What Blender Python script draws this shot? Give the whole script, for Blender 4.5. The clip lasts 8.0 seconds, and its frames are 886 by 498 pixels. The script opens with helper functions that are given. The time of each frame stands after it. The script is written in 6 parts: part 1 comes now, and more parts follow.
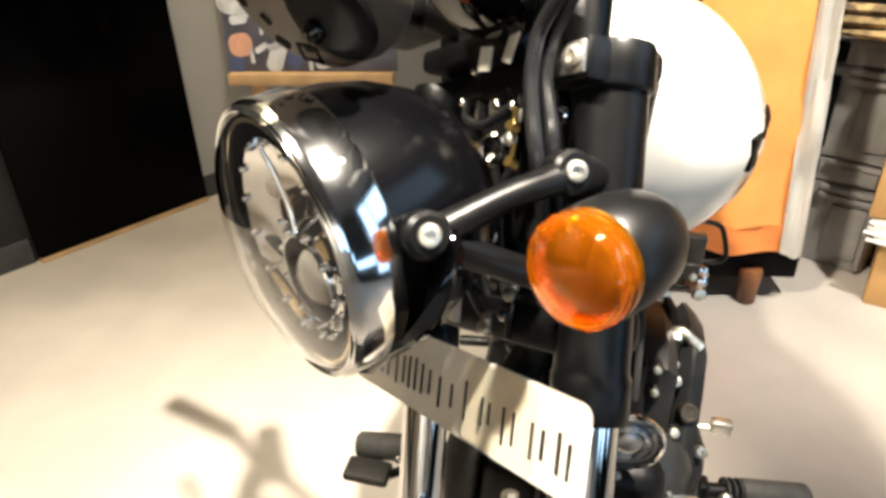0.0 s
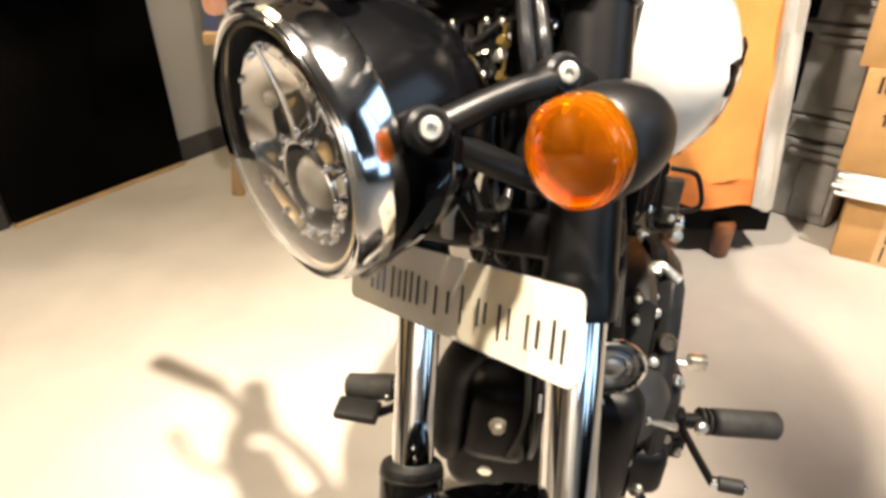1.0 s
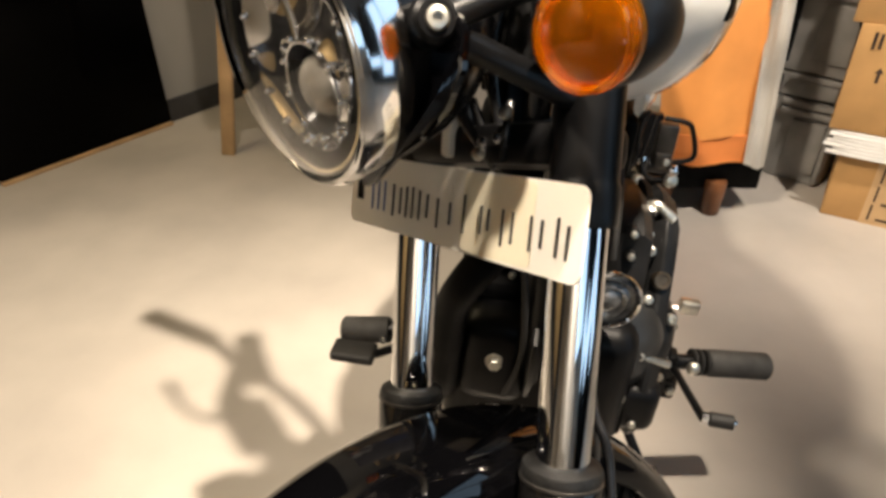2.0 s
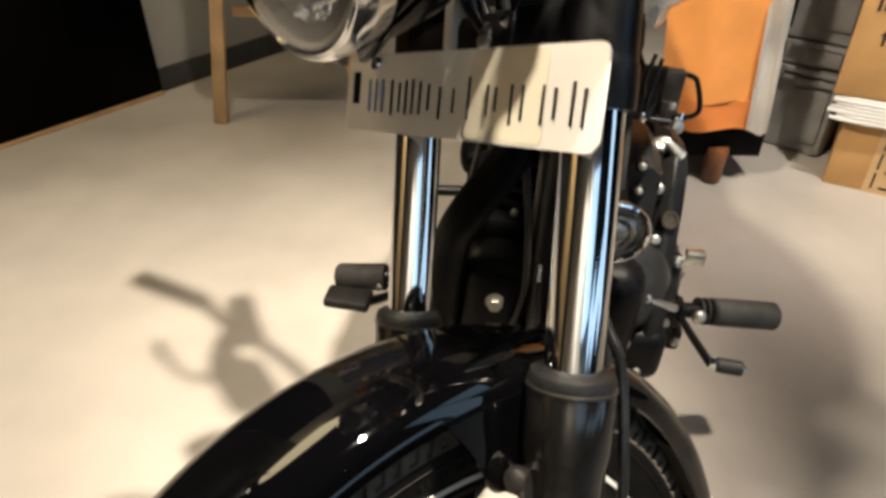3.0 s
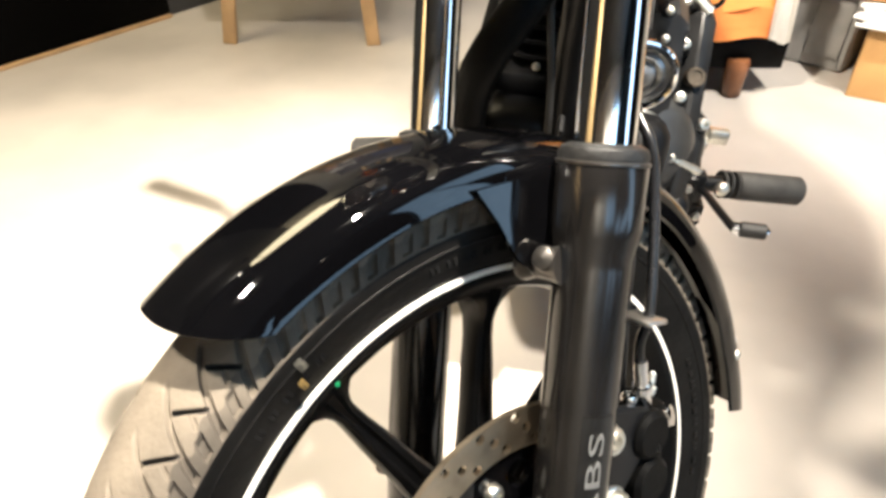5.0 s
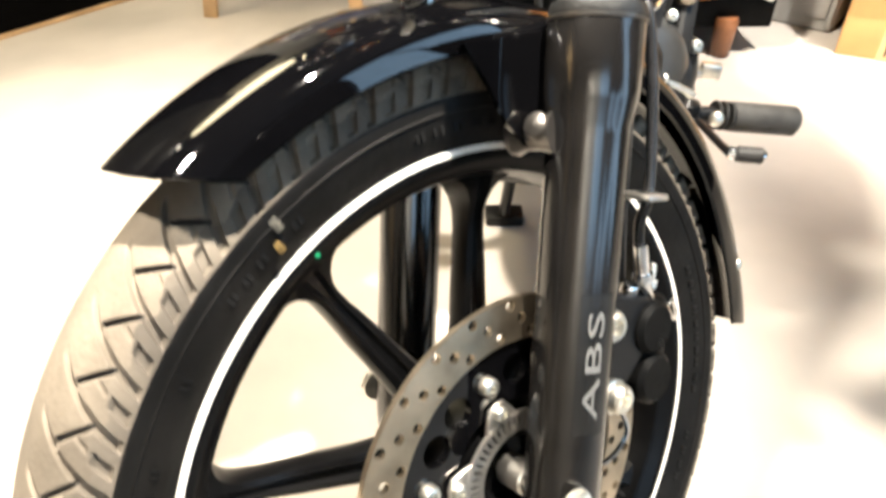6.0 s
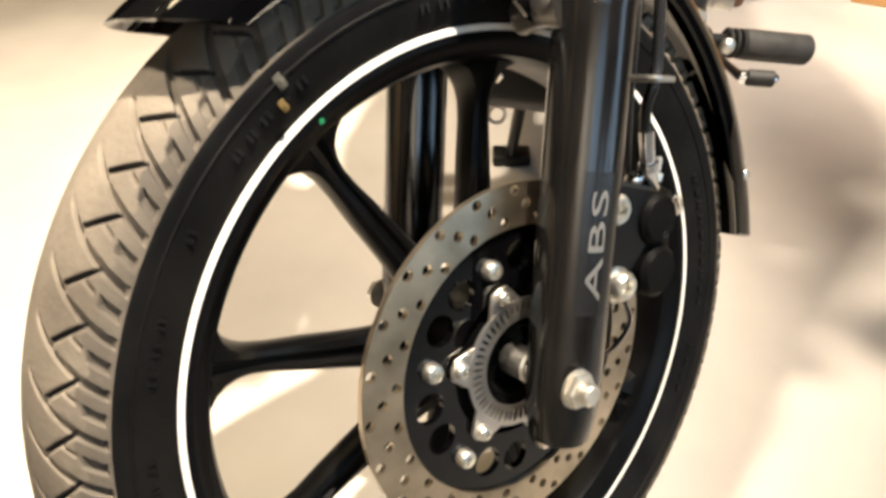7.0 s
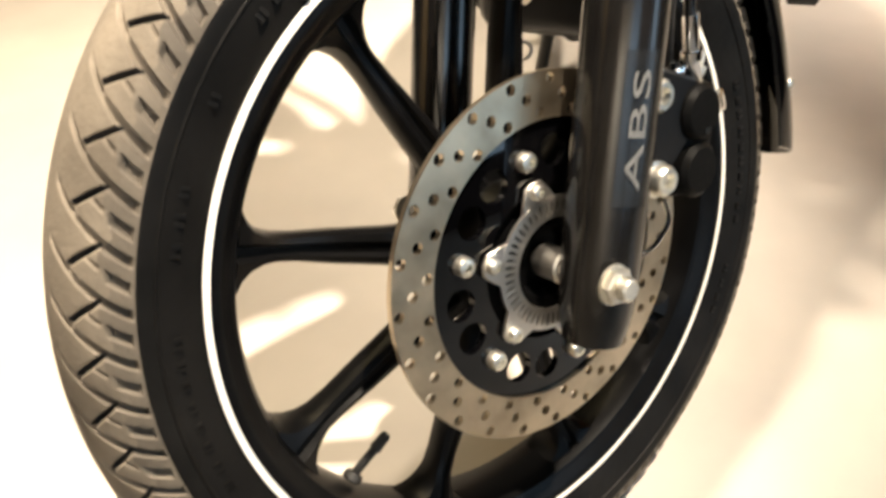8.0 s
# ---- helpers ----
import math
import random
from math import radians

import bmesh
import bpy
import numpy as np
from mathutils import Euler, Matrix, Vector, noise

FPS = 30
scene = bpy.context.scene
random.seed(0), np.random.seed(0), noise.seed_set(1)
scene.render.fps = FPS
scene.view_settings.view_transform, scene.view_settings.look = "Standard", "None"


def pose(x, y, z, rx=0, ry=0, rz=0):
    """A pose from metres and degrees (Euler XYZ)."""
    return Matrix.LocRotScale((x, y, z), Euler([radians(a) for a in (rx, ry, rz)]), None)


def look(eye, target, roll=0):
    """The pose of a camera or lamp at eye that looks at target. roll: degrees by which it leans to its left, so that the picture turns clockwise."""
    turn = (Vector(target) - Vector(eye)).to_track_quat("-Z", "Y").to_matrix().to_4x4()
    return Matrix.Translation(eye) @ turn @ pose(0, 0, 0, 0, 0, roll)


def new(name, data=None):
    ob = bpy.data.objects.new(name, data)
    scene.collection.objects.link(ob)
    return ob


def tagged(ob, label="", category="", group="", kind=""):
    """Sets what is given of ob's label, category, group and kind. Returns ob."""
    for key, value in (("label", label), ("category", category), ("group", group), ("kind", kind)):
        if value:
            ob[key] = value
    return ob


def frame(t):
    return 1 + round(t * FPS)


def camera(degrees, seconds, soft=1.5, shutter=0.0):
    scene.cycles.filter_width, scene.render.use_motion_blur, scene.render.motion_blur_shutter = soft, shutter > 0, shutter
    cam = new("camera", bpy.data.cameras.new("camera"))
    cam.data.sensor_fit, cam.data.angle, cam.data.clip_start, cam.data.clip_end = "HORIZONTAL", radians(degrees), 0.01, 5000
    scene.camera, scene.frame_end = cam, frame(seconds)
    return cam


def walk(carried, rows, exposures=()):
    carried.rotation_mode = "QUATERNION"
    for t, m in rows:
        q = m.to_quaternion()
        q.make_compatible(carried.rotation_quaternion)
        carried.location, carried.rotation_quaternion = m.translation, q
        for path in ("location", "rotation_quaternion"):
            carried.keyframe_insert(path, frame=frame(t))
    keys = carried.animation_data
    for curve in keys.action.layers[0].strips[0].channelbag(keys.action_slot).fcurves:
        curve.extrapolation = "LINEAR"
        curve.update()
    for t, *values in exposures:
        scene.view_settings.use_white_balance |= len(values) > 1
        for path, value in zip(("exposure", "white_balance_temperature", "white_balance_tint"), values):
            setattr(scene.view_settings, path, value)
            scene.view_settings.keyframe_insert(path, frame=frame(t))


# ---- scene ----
cam = camera(67.34, 8.0, soft=3.25, shutter=0.5)
PATH = [
    (0, (0.1361, 0.1760, 1.1141), (-0.0444, 1.9209, 0.1534), -1.43),
    (0.5, (0.1270, 0.1543, 1.0993), (-0.0185, 1.8893, 0.1151), -1.46),
    (1, (0.1240, 0.1365, 1.0824), (0.0173, 1.8470, 0.0515), -1.02),
    (1.5, (0.1234, 0.1205, 1.0659), (0.0385, 1.8012, -0.0148), -0.53),
    (1.7, (0.1194, 0.1151, 1.0592), (0.0410, 1.7890, -0.0326), -0.59),
    (3, (0.1097, 0.1024, 0.9630), (0.0525, 1.7576, -0.1582), 0.11),
    (3.5, (0.1020, 0.0866, 0.9338), (-0.0047, 1.7111, -0.2280), 0.09),
    (4, (0.1030, 0.0751, 0.9121), (0.0111, 1.6837, -0.2729), -0.07),
    (4.5, (0.1017, 0.0538, 0.8828), (0.0020, 1.6284, -0.3463), -0.28),
    (5.8, (0.0978, 0.0169, 0.7878), (0.0503, 1.6134, -0.4159), -0.91),
    (6, (0.1019, 0.0103, 0.7678), (0.0472, 1.5872, -0.4612), -1.19),
    (6.5, (0.1067, -0.0094, 0.7432), (0.0499, 1.5405, -0.5195), -1.24),
    (7, (0.1048, -0.0301, 0.7193), (0.0266, 1.4937, -0.5737), -1.40),
    (7.5, (0.1025, -0.0415, 0.6886), (0.0147, 1.4641, -0.6249), -2.09),
    (8, (0.0962, -0.0533, 0.6657), (-0.0379, 1.4130, -0.6878), -2.82),
]
PATHEXP = [(0, 0.36, 6370, 9), (0.5, 0.88, 6320, 9), (1.0, 0.36, 6720, 12), (1.5, -0.22, 6820, 13), (3.0, -0.38, 6520, 10), (3.5, -0.12, 6420, 10),
           (4.0, 0.36, 6370, 10), (4.5, 0.56, 6270, 10), (6.0, 1.32, 6220, 9), (6.5, 0.82, 6520, 11), (7.0, 0.64, 6640, 11), (8.0, 0.60, 6820, 11)]
walk(cam, [(t, look(eye, target, roll)) for t, eye, target, roll in PATH], PATHEXP)

# ---- world and light ----
world = bpy.data.worlds.new("world")
scene.world = world
world.use_nodes = True
world.node_tree.nodes["Background"].inputs[0].default_value = (0.9, 0.85, 0.8, 1)
world.node_tree.nodes["Background"].inputs[1].default_value = 0.02

WARM = (1.0, 0.885, 0.73)


def spot(eye, target, watts, colour=WARM, size=70, radius=0.035, blend=1.0):
    data = bpy.data.lights.new("spot_light", "SPOT")
    data.energy, data.color, data.spot_size, data.spot_blend, data.shadow_soft_size = watts, colour, radians(size), blend, radius
    ob = new("spot_light", data)
    ob.matrix_world = look(eye, target)
    return ob


SPOTS = [
    ((0.72, 0.42, 2.92), (-0.45, 0.85, 0.0), 1140, WARM, 48, 0.040),
    ((-0.85, 0.18, 2.92), (1.06, 1.25, 0.0), 560, WARM, 62, 0.085),
    ((-0.20, 1.40, 2.92), (-0.80, 2.75, 0.75), 130, WARM, 46, 0.05),
    ((1.15, 0.85, 2.92), (1.08, 2.00, 0.55), 450, (1.0, 0.92, 0.82), 52, 0.05),
    # next three are added: they brighten unseen walls that the chrome mirrors
    ((-0.55, -2.20, 2.92), (-0.60, -3.15, 1.8), 330, WARM, 80, 0.04),
    ((0.45, -2.25, 2.92), (0.40, -3.15, 2.0), 280, (1.0, 0.95, 0.88), 75, 0.04),
    ((2.20, -1.22, 2.50), (2.55, -1.30, 1.00), 40, (0.80, 0.90, 1.0), 80, 0.05),
    ((-1.58, 1.44, 1.98), (-2.05, 1.55, 0.6), 30, WARM, 70, 0.04),
    ((-1.92, 1.32, 2.78), (-2.15, 1.30, 1.2), 40, WARM, 70, 0.04),
    ((-2.02, 0.92, 1.80), (-2.45, 0.85, 0.5), 30, WARM, 70, 0.04),
    # added too, lights the tan board for its reflection
    ((-2.45, -0.65, 2.92), (-3.35, -0.90, 1.2), 520, WARM, 90, 0.04),
]
for eye, target, watts, colour, size, radius in SPOTS:
    spot(eye, target, watts, colour, size, radius)

# wide warm ceiling lamp over the door side
tube = bpy.data.lights.new("ceiling_lamp_light", "AREA")
tube.shape, tube.size, tube.size_y, tube.energy, tube.color = "ELLIPSE", 0.95, 1.35, 40, (1.0, 0.82, 0.50)
tube_ob = new("ceiling_lamp_light", tube)
tube_ob.matrix_world = pose(-1.28, 1.85, 2.90, 0, 0, -41)


# ---- materials ----
def mat(name, base, rough=0.5, metal=0.0, vary=0.12, scale=8.0, bump=0.0, bump_scale=60.0, coat=0.0, rough_vary=0.0,
        base2=None, trans=0.0, ior=1.45, emit=0.0, spec=0.5, random_tone=0.0):
    m = bpy.data.materials.new(name)
    m.use_nodes = True
    nt = m.node_tree
    b = nt.nodes["Principled BSDF"]
    b.inputs["Roughness"].default_value = rough
    b.inputs["Metallic"].default_value = metal
    b.inputs["Coat Weight"].default_value = coat
    b.inputs["Coat Roughness"].default_value = 0.04
    b.inputs["Transmission Weight"].default_value = trans
    b.inputs["IOR"].default_value = ior
    b.inputs["Specular IOR Level"].default_value = spec
    co = nt.nodes.new("ShaderNodeTexCoord")
    n1 = nt.nodes.new("ShaderNodeTexNoise")
    n1.inputs["Scale"].default_value, n1.inputs["Detail"].default_value = scale, 6
    nt.links.new(co.outputs["Object"], n1.inputs["Vector"])
    ramp = nt.nodes.new("ShaderNodeValToRGB")
    c2 = base2 or [c * (1 - vary * 2) for c in base]
    ramp.color_ramp.elements[0].position, ramp.color_ramp.elements[1].position = 0.3, 0.7
    ramp.color_ramp.elements[0].color = (*c2, 1)
    ramp.color_ramp.elements[1].color = (*[min(1, c * (1 + vary * 0.5)) for c in base], 1)
    nt.links.new(n1.outputs["Fac"], ramp.inputs["Fac"])
    nt.links.new(ramp.outputs["Color"], b.inputs["Base Color"])
    if rough_vary:
        n3 = nt.nodes.new("ShaderNodeTexNoise")
        n3.inputs["Scale"].default_value, n3.inputs["Detail"].default_value = scale * 2.3, 8
        nt.links.new(co.outputs["Object"], n3.inputs["Vector"])
        mr = nt.nodes.new("ShaderNodeMapRange")
        mr.inputs["To Min"].default_value, mr.inputs["To Max"].default_value = max(0.0, rough - rough_vary), min(1.0, rough + rough_vary)
        nt.links.new(n3.outputs["Fac"], mr.inputs["Value"])
        nt.links.new(mr.outputs["Result"], b.inputs["Roughness"])
    if bump:
        n2 = nt.nodes.new("ShaderNodeTexNoise")
        n2.inputs["Scale"].default_value, n2.inputs["Detail"].default_value = bump_scale, 8
        nt.links.new(co.outputs["Object"], n2.inputs["Vector"])
        bp = nt.nodes.new("ShaderNodeBump")
        bp.inputs["Strength"].default_value, bp.inputs["Distance"].default_value = bump, 0.002
        nt.links.new(n2.outputs["Fac"], bp.inputs["Height"])
        nt.links.new(bp.outputs["Normal"], b.inputs["Normal"])
    return m


CHROME = mat("chrome", (0.86, 0.86, 0.87), 0.06, 1.0, 0.03, 30, rough_vary=0.03)
STEEL = mat("bright_steel", (0.66, 0.63, 0.58), 0.36, 1.0, 0.10, 60, 0.15, 400, rough_vary=0.08)
DISC_STEEL = mat("brake_steel", (0.54, 0.45, 0.33), 0.36, 1.0, 0.22, 22, 0.08, 500, rough_vary=0.10)
GUNMETAL = mat("dull_gunmetal", (0.12, 0.112, 0.104), 0.32, 0.9, 0.12, 40, rough_vary=0.05)
ZINC = mat("zinc_bolt", (0.84, 0.81, 0.73), 0.36, 1.0, 0.12, 90, 0.1, 300, rough_vary=0.08)
BUCKET = mat("smooth_black_paint", (0.002, 0.002, 0.0026), 0.20, 0.0, 0.2, 12, rough_vary=0.02, spec=0.32)
WHEELBLACK = mat("wheel_black_paint", (0.0022, 0.0022, 0.0024), 0.34, 0.0, 0.2, 30, rough_vary=0.05, spec=0.15)
GLOSS = mat("gloss_black_paint", (0.0012, 0.0012, 0.0015), 0.028, 0.0, 0.2, 12, rough_vary=0.012, spec=0.55)
SATIN = mat("satin_black_paint", (0.0032, 0.0032, 0.0036), 0.36, 0.0, 0.2, 40, rough_vary=0.025, spec=0.32)
MATTE = mat("matte_black_metal", (0.003, 0.003, 0.003), 0.5, 0.0, 0.3, 30, 0.15, 300, rough_vary=0.12, spec=0.07)
FORKLEG = mat("fork_leg_paint", (0.0065, 0.0060, 0.0058), 0.17, 0.0, 0.2, 30, rough_vary=0.015, spec=0.75)
ENGINE = mat("engine_black", (0.0045, 0.0045, 0.005), 0.38, 0.0, 0.3, 25, 0.12, 350, rough_vary=0.10, spec=0.20)
COVERPAINT = mat("engine_cover_paint", (0.014, 0.014, 0.0145), 0.40, 0.0, 0.3, 25, 0.12, 350, rough_vary=0.10, spec=0.34)
RUBBER = mat("black_rubber", (0.018, 0.017, 0.016), 0.62, 0.0, 0.3, 30, 0.2, 250)
SIDEWALL = mat("tyre_sidewall_rubber", (0.006, 0.0056, 0.0052), 0.52, 0.0, 0.35, 18, 0.25, 160, rough_vary=0.12, spec=0.15)
SHOULDER = mat("brown_shoulder_rubber", (0.105, 0.088, 0.068), 0.75, 0.0, 0.35, 22, 0.35, 260, base2=(0.055, 0.046, 0.036))
TREAD = mat("dusty_tread_rubber", (0.150, 0.126, 0.098), 0.85, 0.0, 0.3, 16, 0.35, 260, base2=(0.080, 0.066, 0.050))
# tread rubber with the shade inside the slits put into its colour
GROOVESHADE = mat("shaded_groove_rubber", (0.035, 0.030, 0.026), 0.8, 0.0, 0.3, 20)
PEGRUBBER = mat("grey_peg_rubber", (0.045, 0.043, 0.040), 0.7, 0.0, 0.25, 40, 0.2, 250)
STRIPE = mat("white_rim_stripe", (0.80, 0.78, 0.72), 0.4, 0.0, 0.05, 20)
WHITE = mat("white_tank_paint", (0.80, 0.78, 0.73), 0.12, 0.0, 0.03, 6, coat=1.0)
PLATE = mat("white_plate", (0.76, 0.73, 0.66), 0.4, 0.0, 0.05, 12, 0.05, 100)
PLATEFILM = mat("cream_sticker", (0.78, 0.72, 0.56), 0.35, 0.0, 0.05, 12)
INK = mat("black_marker", (0.02, 0.02, 0.02), 0.6, 0.0, 0.1)
BLUEINK = mat("blue_marker", (0.10, 0.16, 0.36), 0.6, 0.0, 0.1)
AMBER = mat("amber_lens", (1.0, 0.35, 0.010), 0.015, 0.0, 0.04, 20, 0.02, 700, trans=0.95, ior=1.5, base2=(1.0, 0.32, 0.008))
AMBERIN = mat("pale_reflector", (0.82, 0.78, 0.70), 0.14, 0.85, 0.06, 120, 0.5, 330)
SEALRUBBER = mat("grey_seal_rubber", (0.009, 0.009, 0.009), 0.5, 0.0, 0.35, 60, 0.3, 250)
HOSE = mat("glossy_hose", (0.012, 0.012, 0.013), 0.26, 0.0, 0.2, 30)
GLASS = mat("clear_glass", (1.0, 1.0, 1.0), 0.01, 0.0, 0.0, 5, trans=1.0, ior=1.33)
LAMPBLACK = mat("lamp_inner_black", (0.010, 0.010, 0.011), 0.15, 0.0, 0.2, 20, spec=0.3)
CLEARPLASTIC = mat("cloudy_lens", (0.60, 0.55, 0.47), 0.08, 0.0, 0.2, 60, trans=0.75)
BRONZE = mat("brown_pod", (0.085, 0.066, 0.050), 0.50, 0.0, 0.2, 20)
FLOOR = mat("polished_concrete", (0.455, 0.413, 0.364), 0.36, 0.0, 0.10, 3.0, 0.10, 45, rough_vary=0.10)
WALL = mat("grey_wall_paint", (0.44, 0.42, 0.38), 0.8, 0.0, 0.05, 3, 0.12, 60)
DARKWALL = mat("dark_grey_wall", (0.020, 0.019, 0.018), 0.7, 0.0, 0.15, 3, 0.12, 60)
TANWALL = mat("tan_wall_panel", (0.42, 0.29, 0.13), 0.7, 0.0, 0.1, 4, 0.1, 60)
CEIL = mat("ceiling_paint", (0.042, 0.041, 0.040), 0.9, 0.0, 0.05, 3)
SKIRT = mat("grey_skirting", (0.055, 0.052, 0.05), 0.55, 0.0, 0.15, 20, 0.1, 150)
BLACKPANEL = mat("black_glossy_panel", (0.0006, 0.0006, 0.0008), 0.16, 0.0, 0.2, 3, spec=0.05)
PINE = mat("pine_wood", (0.62, 0.40, 0.20), 0.5, 0.0, 0.16, 9, 0.25, 40)
DARKWOOD = mat("brown_wood", (0.19, 0.075, 0.03), 0.4, 0.0, 0.3, 14, 0.2, 60)
ORANGE = mat("orange_fabric", (0.86, 0.34, 0.085), 0.8, 0.0, 0.10, 5, 0.35, 420)
ORANGEDARK = mat("dark_orange_fabric", (0.80, 0.25, 0.06), 0.8, 0.0, 0.12, 5, 0.35, 420)
GREYFAB = mat("grey_fabric", (0.50, 0.47, 0.42), 0.85, 0.0, 0.12, 6, 0.4, 420)
CASE = mat("grey_plastic_case", (0.24, 0.228, 0.21), 0.38, 0.0, 0.15, 10, 0.1, 200, rough_vary=0.08)
CARD = mat("brown_cardboard", (0.50, 0.28, 0.105), 0.8, 0.0, 0.12, 7, 0.25, 90)
TAPE = mat("printed_tape", (0.56, 0.36, 0.18), 0.3, 0.0, 0.1, 8)
PRINT = mat("brown_print", (0.045, 0.025, 0.015), 0.7, 0.0, 0.2, 30)
PAPER = mat("white_paper", (0.78, 0.76, 0.72), 0.7, 0.0, 0.06, 12, 0.3, 60)
POSTER = mat("poster_print", (0.12, 0.12, 0.15), 0.45, 0.0, 0.4, 9, base2=(0.05, 0.05, 0.07))
POSTERLIGHT = mat("poster_pale_print", (0.70, 0.70, 0.72), 0.45, 0.0, 0.2, 15)
POSTERPINK = mat("poster_pink_print", (0.75, 0.40, 0.27), 0.45, 0.0, 0.1, 15)
POSTERBLUE = mat("poster_blue_print", (0.08, 0.10, 0.20), 0.45, 0.0, 0.1, 15)
LAMPGLOW = mat("lamp_glow", (1, 0.85, 0.65), 0.5)
_b = LAMPGLOW.node_tree.nodes["Principled BSDF"]
_b.inputs["Emission Color"].default_value, _b.inputs["Emission Strength"].default_value = (1.0, 0.86, 0.68, 1), 90.0


# ---- mesh helpers ----
WORLD_OF = {}


def axes_matrix(origin, x, y, z):
    m = Matrix((x, y, z)).transposed().to_4x4()
    m.translation = origin
    return m


def along(p, way, twist=None):
    """A matrix at p with its z along way."""
    z = Vector(way).normalized()
    x = Vector(twist) if twist else (Vector((1, 0, 0)) if abs(z.x) < 0.9 else Vector((0, 1, 0)))
    x = (x - z * x.dot(z)).normalized()
    return axes_matrix(Vector(p), x, z.cross(x), z)


def thing(name, m, label, category, group="", kind=""):
    ob = tagged(new(name), label, category, group, kind)
    ob.matrix_basis = m
    ob.empty_display_size = 0.05
    WORLD_OF[ob] = m.copy()
    return ob


def finish(name, bm, material, sharp=38):
    bmesh.ops.remove_doubles(bm, verts=bm.verts, dist=1e-6)
    bmesh.ops.recalc_face_normals(bm, faces=bm.faces)
    for f in bm.faces:
        f.smooth = True
    me = bpy.data.meshes.new(name)
    bm.to_mesh(me)
    bm.free()
    for m in material if isinstance(material, (list, tuple)) else [material]:
        me.materials.append(m)
    me.set_sharp_from_angle(angle=radians(sharp))
    return me


def part(name, bm, material, parent, label="", m=None, sharp=38):
    """One mesh under a thing or a part; m: the world matrix in which bm was drawn."""
    if m is not None:
        bm.transform(WORLD_OF[parent].inverted() @ m)
    ob = new(name, finish(name, bm, material, sharp))
    ob.parent = parent
    WORLD_OF[ob] = WORLD_OF[parent]
    return tagged(ob, label)


def solid(name, bm, material, label, category, kind="", group="", sharp=38):
    ob = new(name, finish(name, bm, material, sharp))
    WORLD_OF[ob] = Matrix()
    return tagged(ob, label, category, group, kind)


def B():
    return bmesh.new()


def ring_faces(bm, rings, closed_u=True, cap0=False, cap1=False, closed_v=False):
    vs = [[bm.verts.new(p) for p in r] for r in rings]
    nu = len(vs[0])
    top = len(vs) if closed_v else len(vs) - 1
    for i in range(top):
        a, b = vs[i], vs[(i + 1) % len(vs)]
        for j in range(nu if closed_u else nu - 1):
            k = (j + 1) % nu
            bm.faces.new((a[j], a[k], b[k], b[j]))
    if cap0:
        bm.faces.new(vs[0][::-1])
    if cap1:
        bm.faces.new(vs[-1])
    return vs


def lathe(bm, profile, m=None, seg=40, closed=False):
    """Profile of (height along z, radius), turned about z."""
    m = m or Matrix()
    rings = []
    for h, r in profile:
        r = max(r, 1e-5)
        rings.append([m @ Vector((r * math.cos(2 * math.pi * k / seg), r * math.sin(2 * math.pi * k / seg), h)) for k in range(seg)])
    ring_faces(bm, rings, True, not closed and profile[0][1] > 1e-4, not closed and profile[-1][1] > 1e-4, closed)
    return bm


def cyl(bm, p0, p1, r0, r1=None, seg=24, bev=0.0015):
    r1 = r0 if r1 is None else r1
    p0, p1 = Vector(p0), Vector(p1)
    h = (p1 - p0).length
    bev = min(bev, h * 0.3, r0 * 0.5, r1 * 0.5)
    return lathe(bm, [(0, r0 - bev), (bev, r0), (h - bev, r1), (h, r1 - bev)], along(p0, p1 - p0), seg)


def catmull(pts, n=6):
    pts = [Vector(p) for p in pts]
    if len(pts) < 3:
        return pts
    out = []
    for i in range(len(pts) - 1):
        p0, p1, p2, p3 = pts[max(i - 1, 0)], pts[i], pts[i + 1], pts[min(i + 2, len(pts) - 1)]
        for k in range(n):
            t = k / n
            out.append(0.5 * (2 * p1 + (p2 - p0) * t + (2 * p0 - 5 * p1 + 4 * p2 - p3) * t * t + (3 * p1 - p0 - 3 * p2 + p3) * t ** 3))
    return out + [pts[-1]]


def sweep(bm, pts, r, seg=12, n=6, flat=1.0, twist=None):
    """A tube along a smooth line; r: one radius or one for each given point."""
    line = catmull(pts, n)
    k = max(1, (len(line) - 1) // (len(pts) - 1))
    rings, x = [], None
    for i, p in enumerate(line):
        w = (line[min(i + 1, len(line) - 1)] - line[max(i - 1, 0)]).normalized()
        if x is None:
            x = Vector(twist) if twist else (Vector((1, 0, 0)) if abs(w.x) < 0.9 else Vector((0, 1, 0)))
        x = (x - w * x.dot(w)).normalized()
        y = w.cross(x)
        if isinstance(r, (list, tuple)):
            s = i / k
            a = min(int(s), len(r) - 2)
            rr = r[a] + (r[a + 1] - r[a]) * (s - a)
        else:
            rr = r
        rings.append([p + x * rr * math.cos(2 * math.pi * j / seg) + y * rr * flat * math.sin(2 * math.pi * j / seg) for j in range(seg)])
    ring_faces(bm, rings, True, True, True)
    return bm


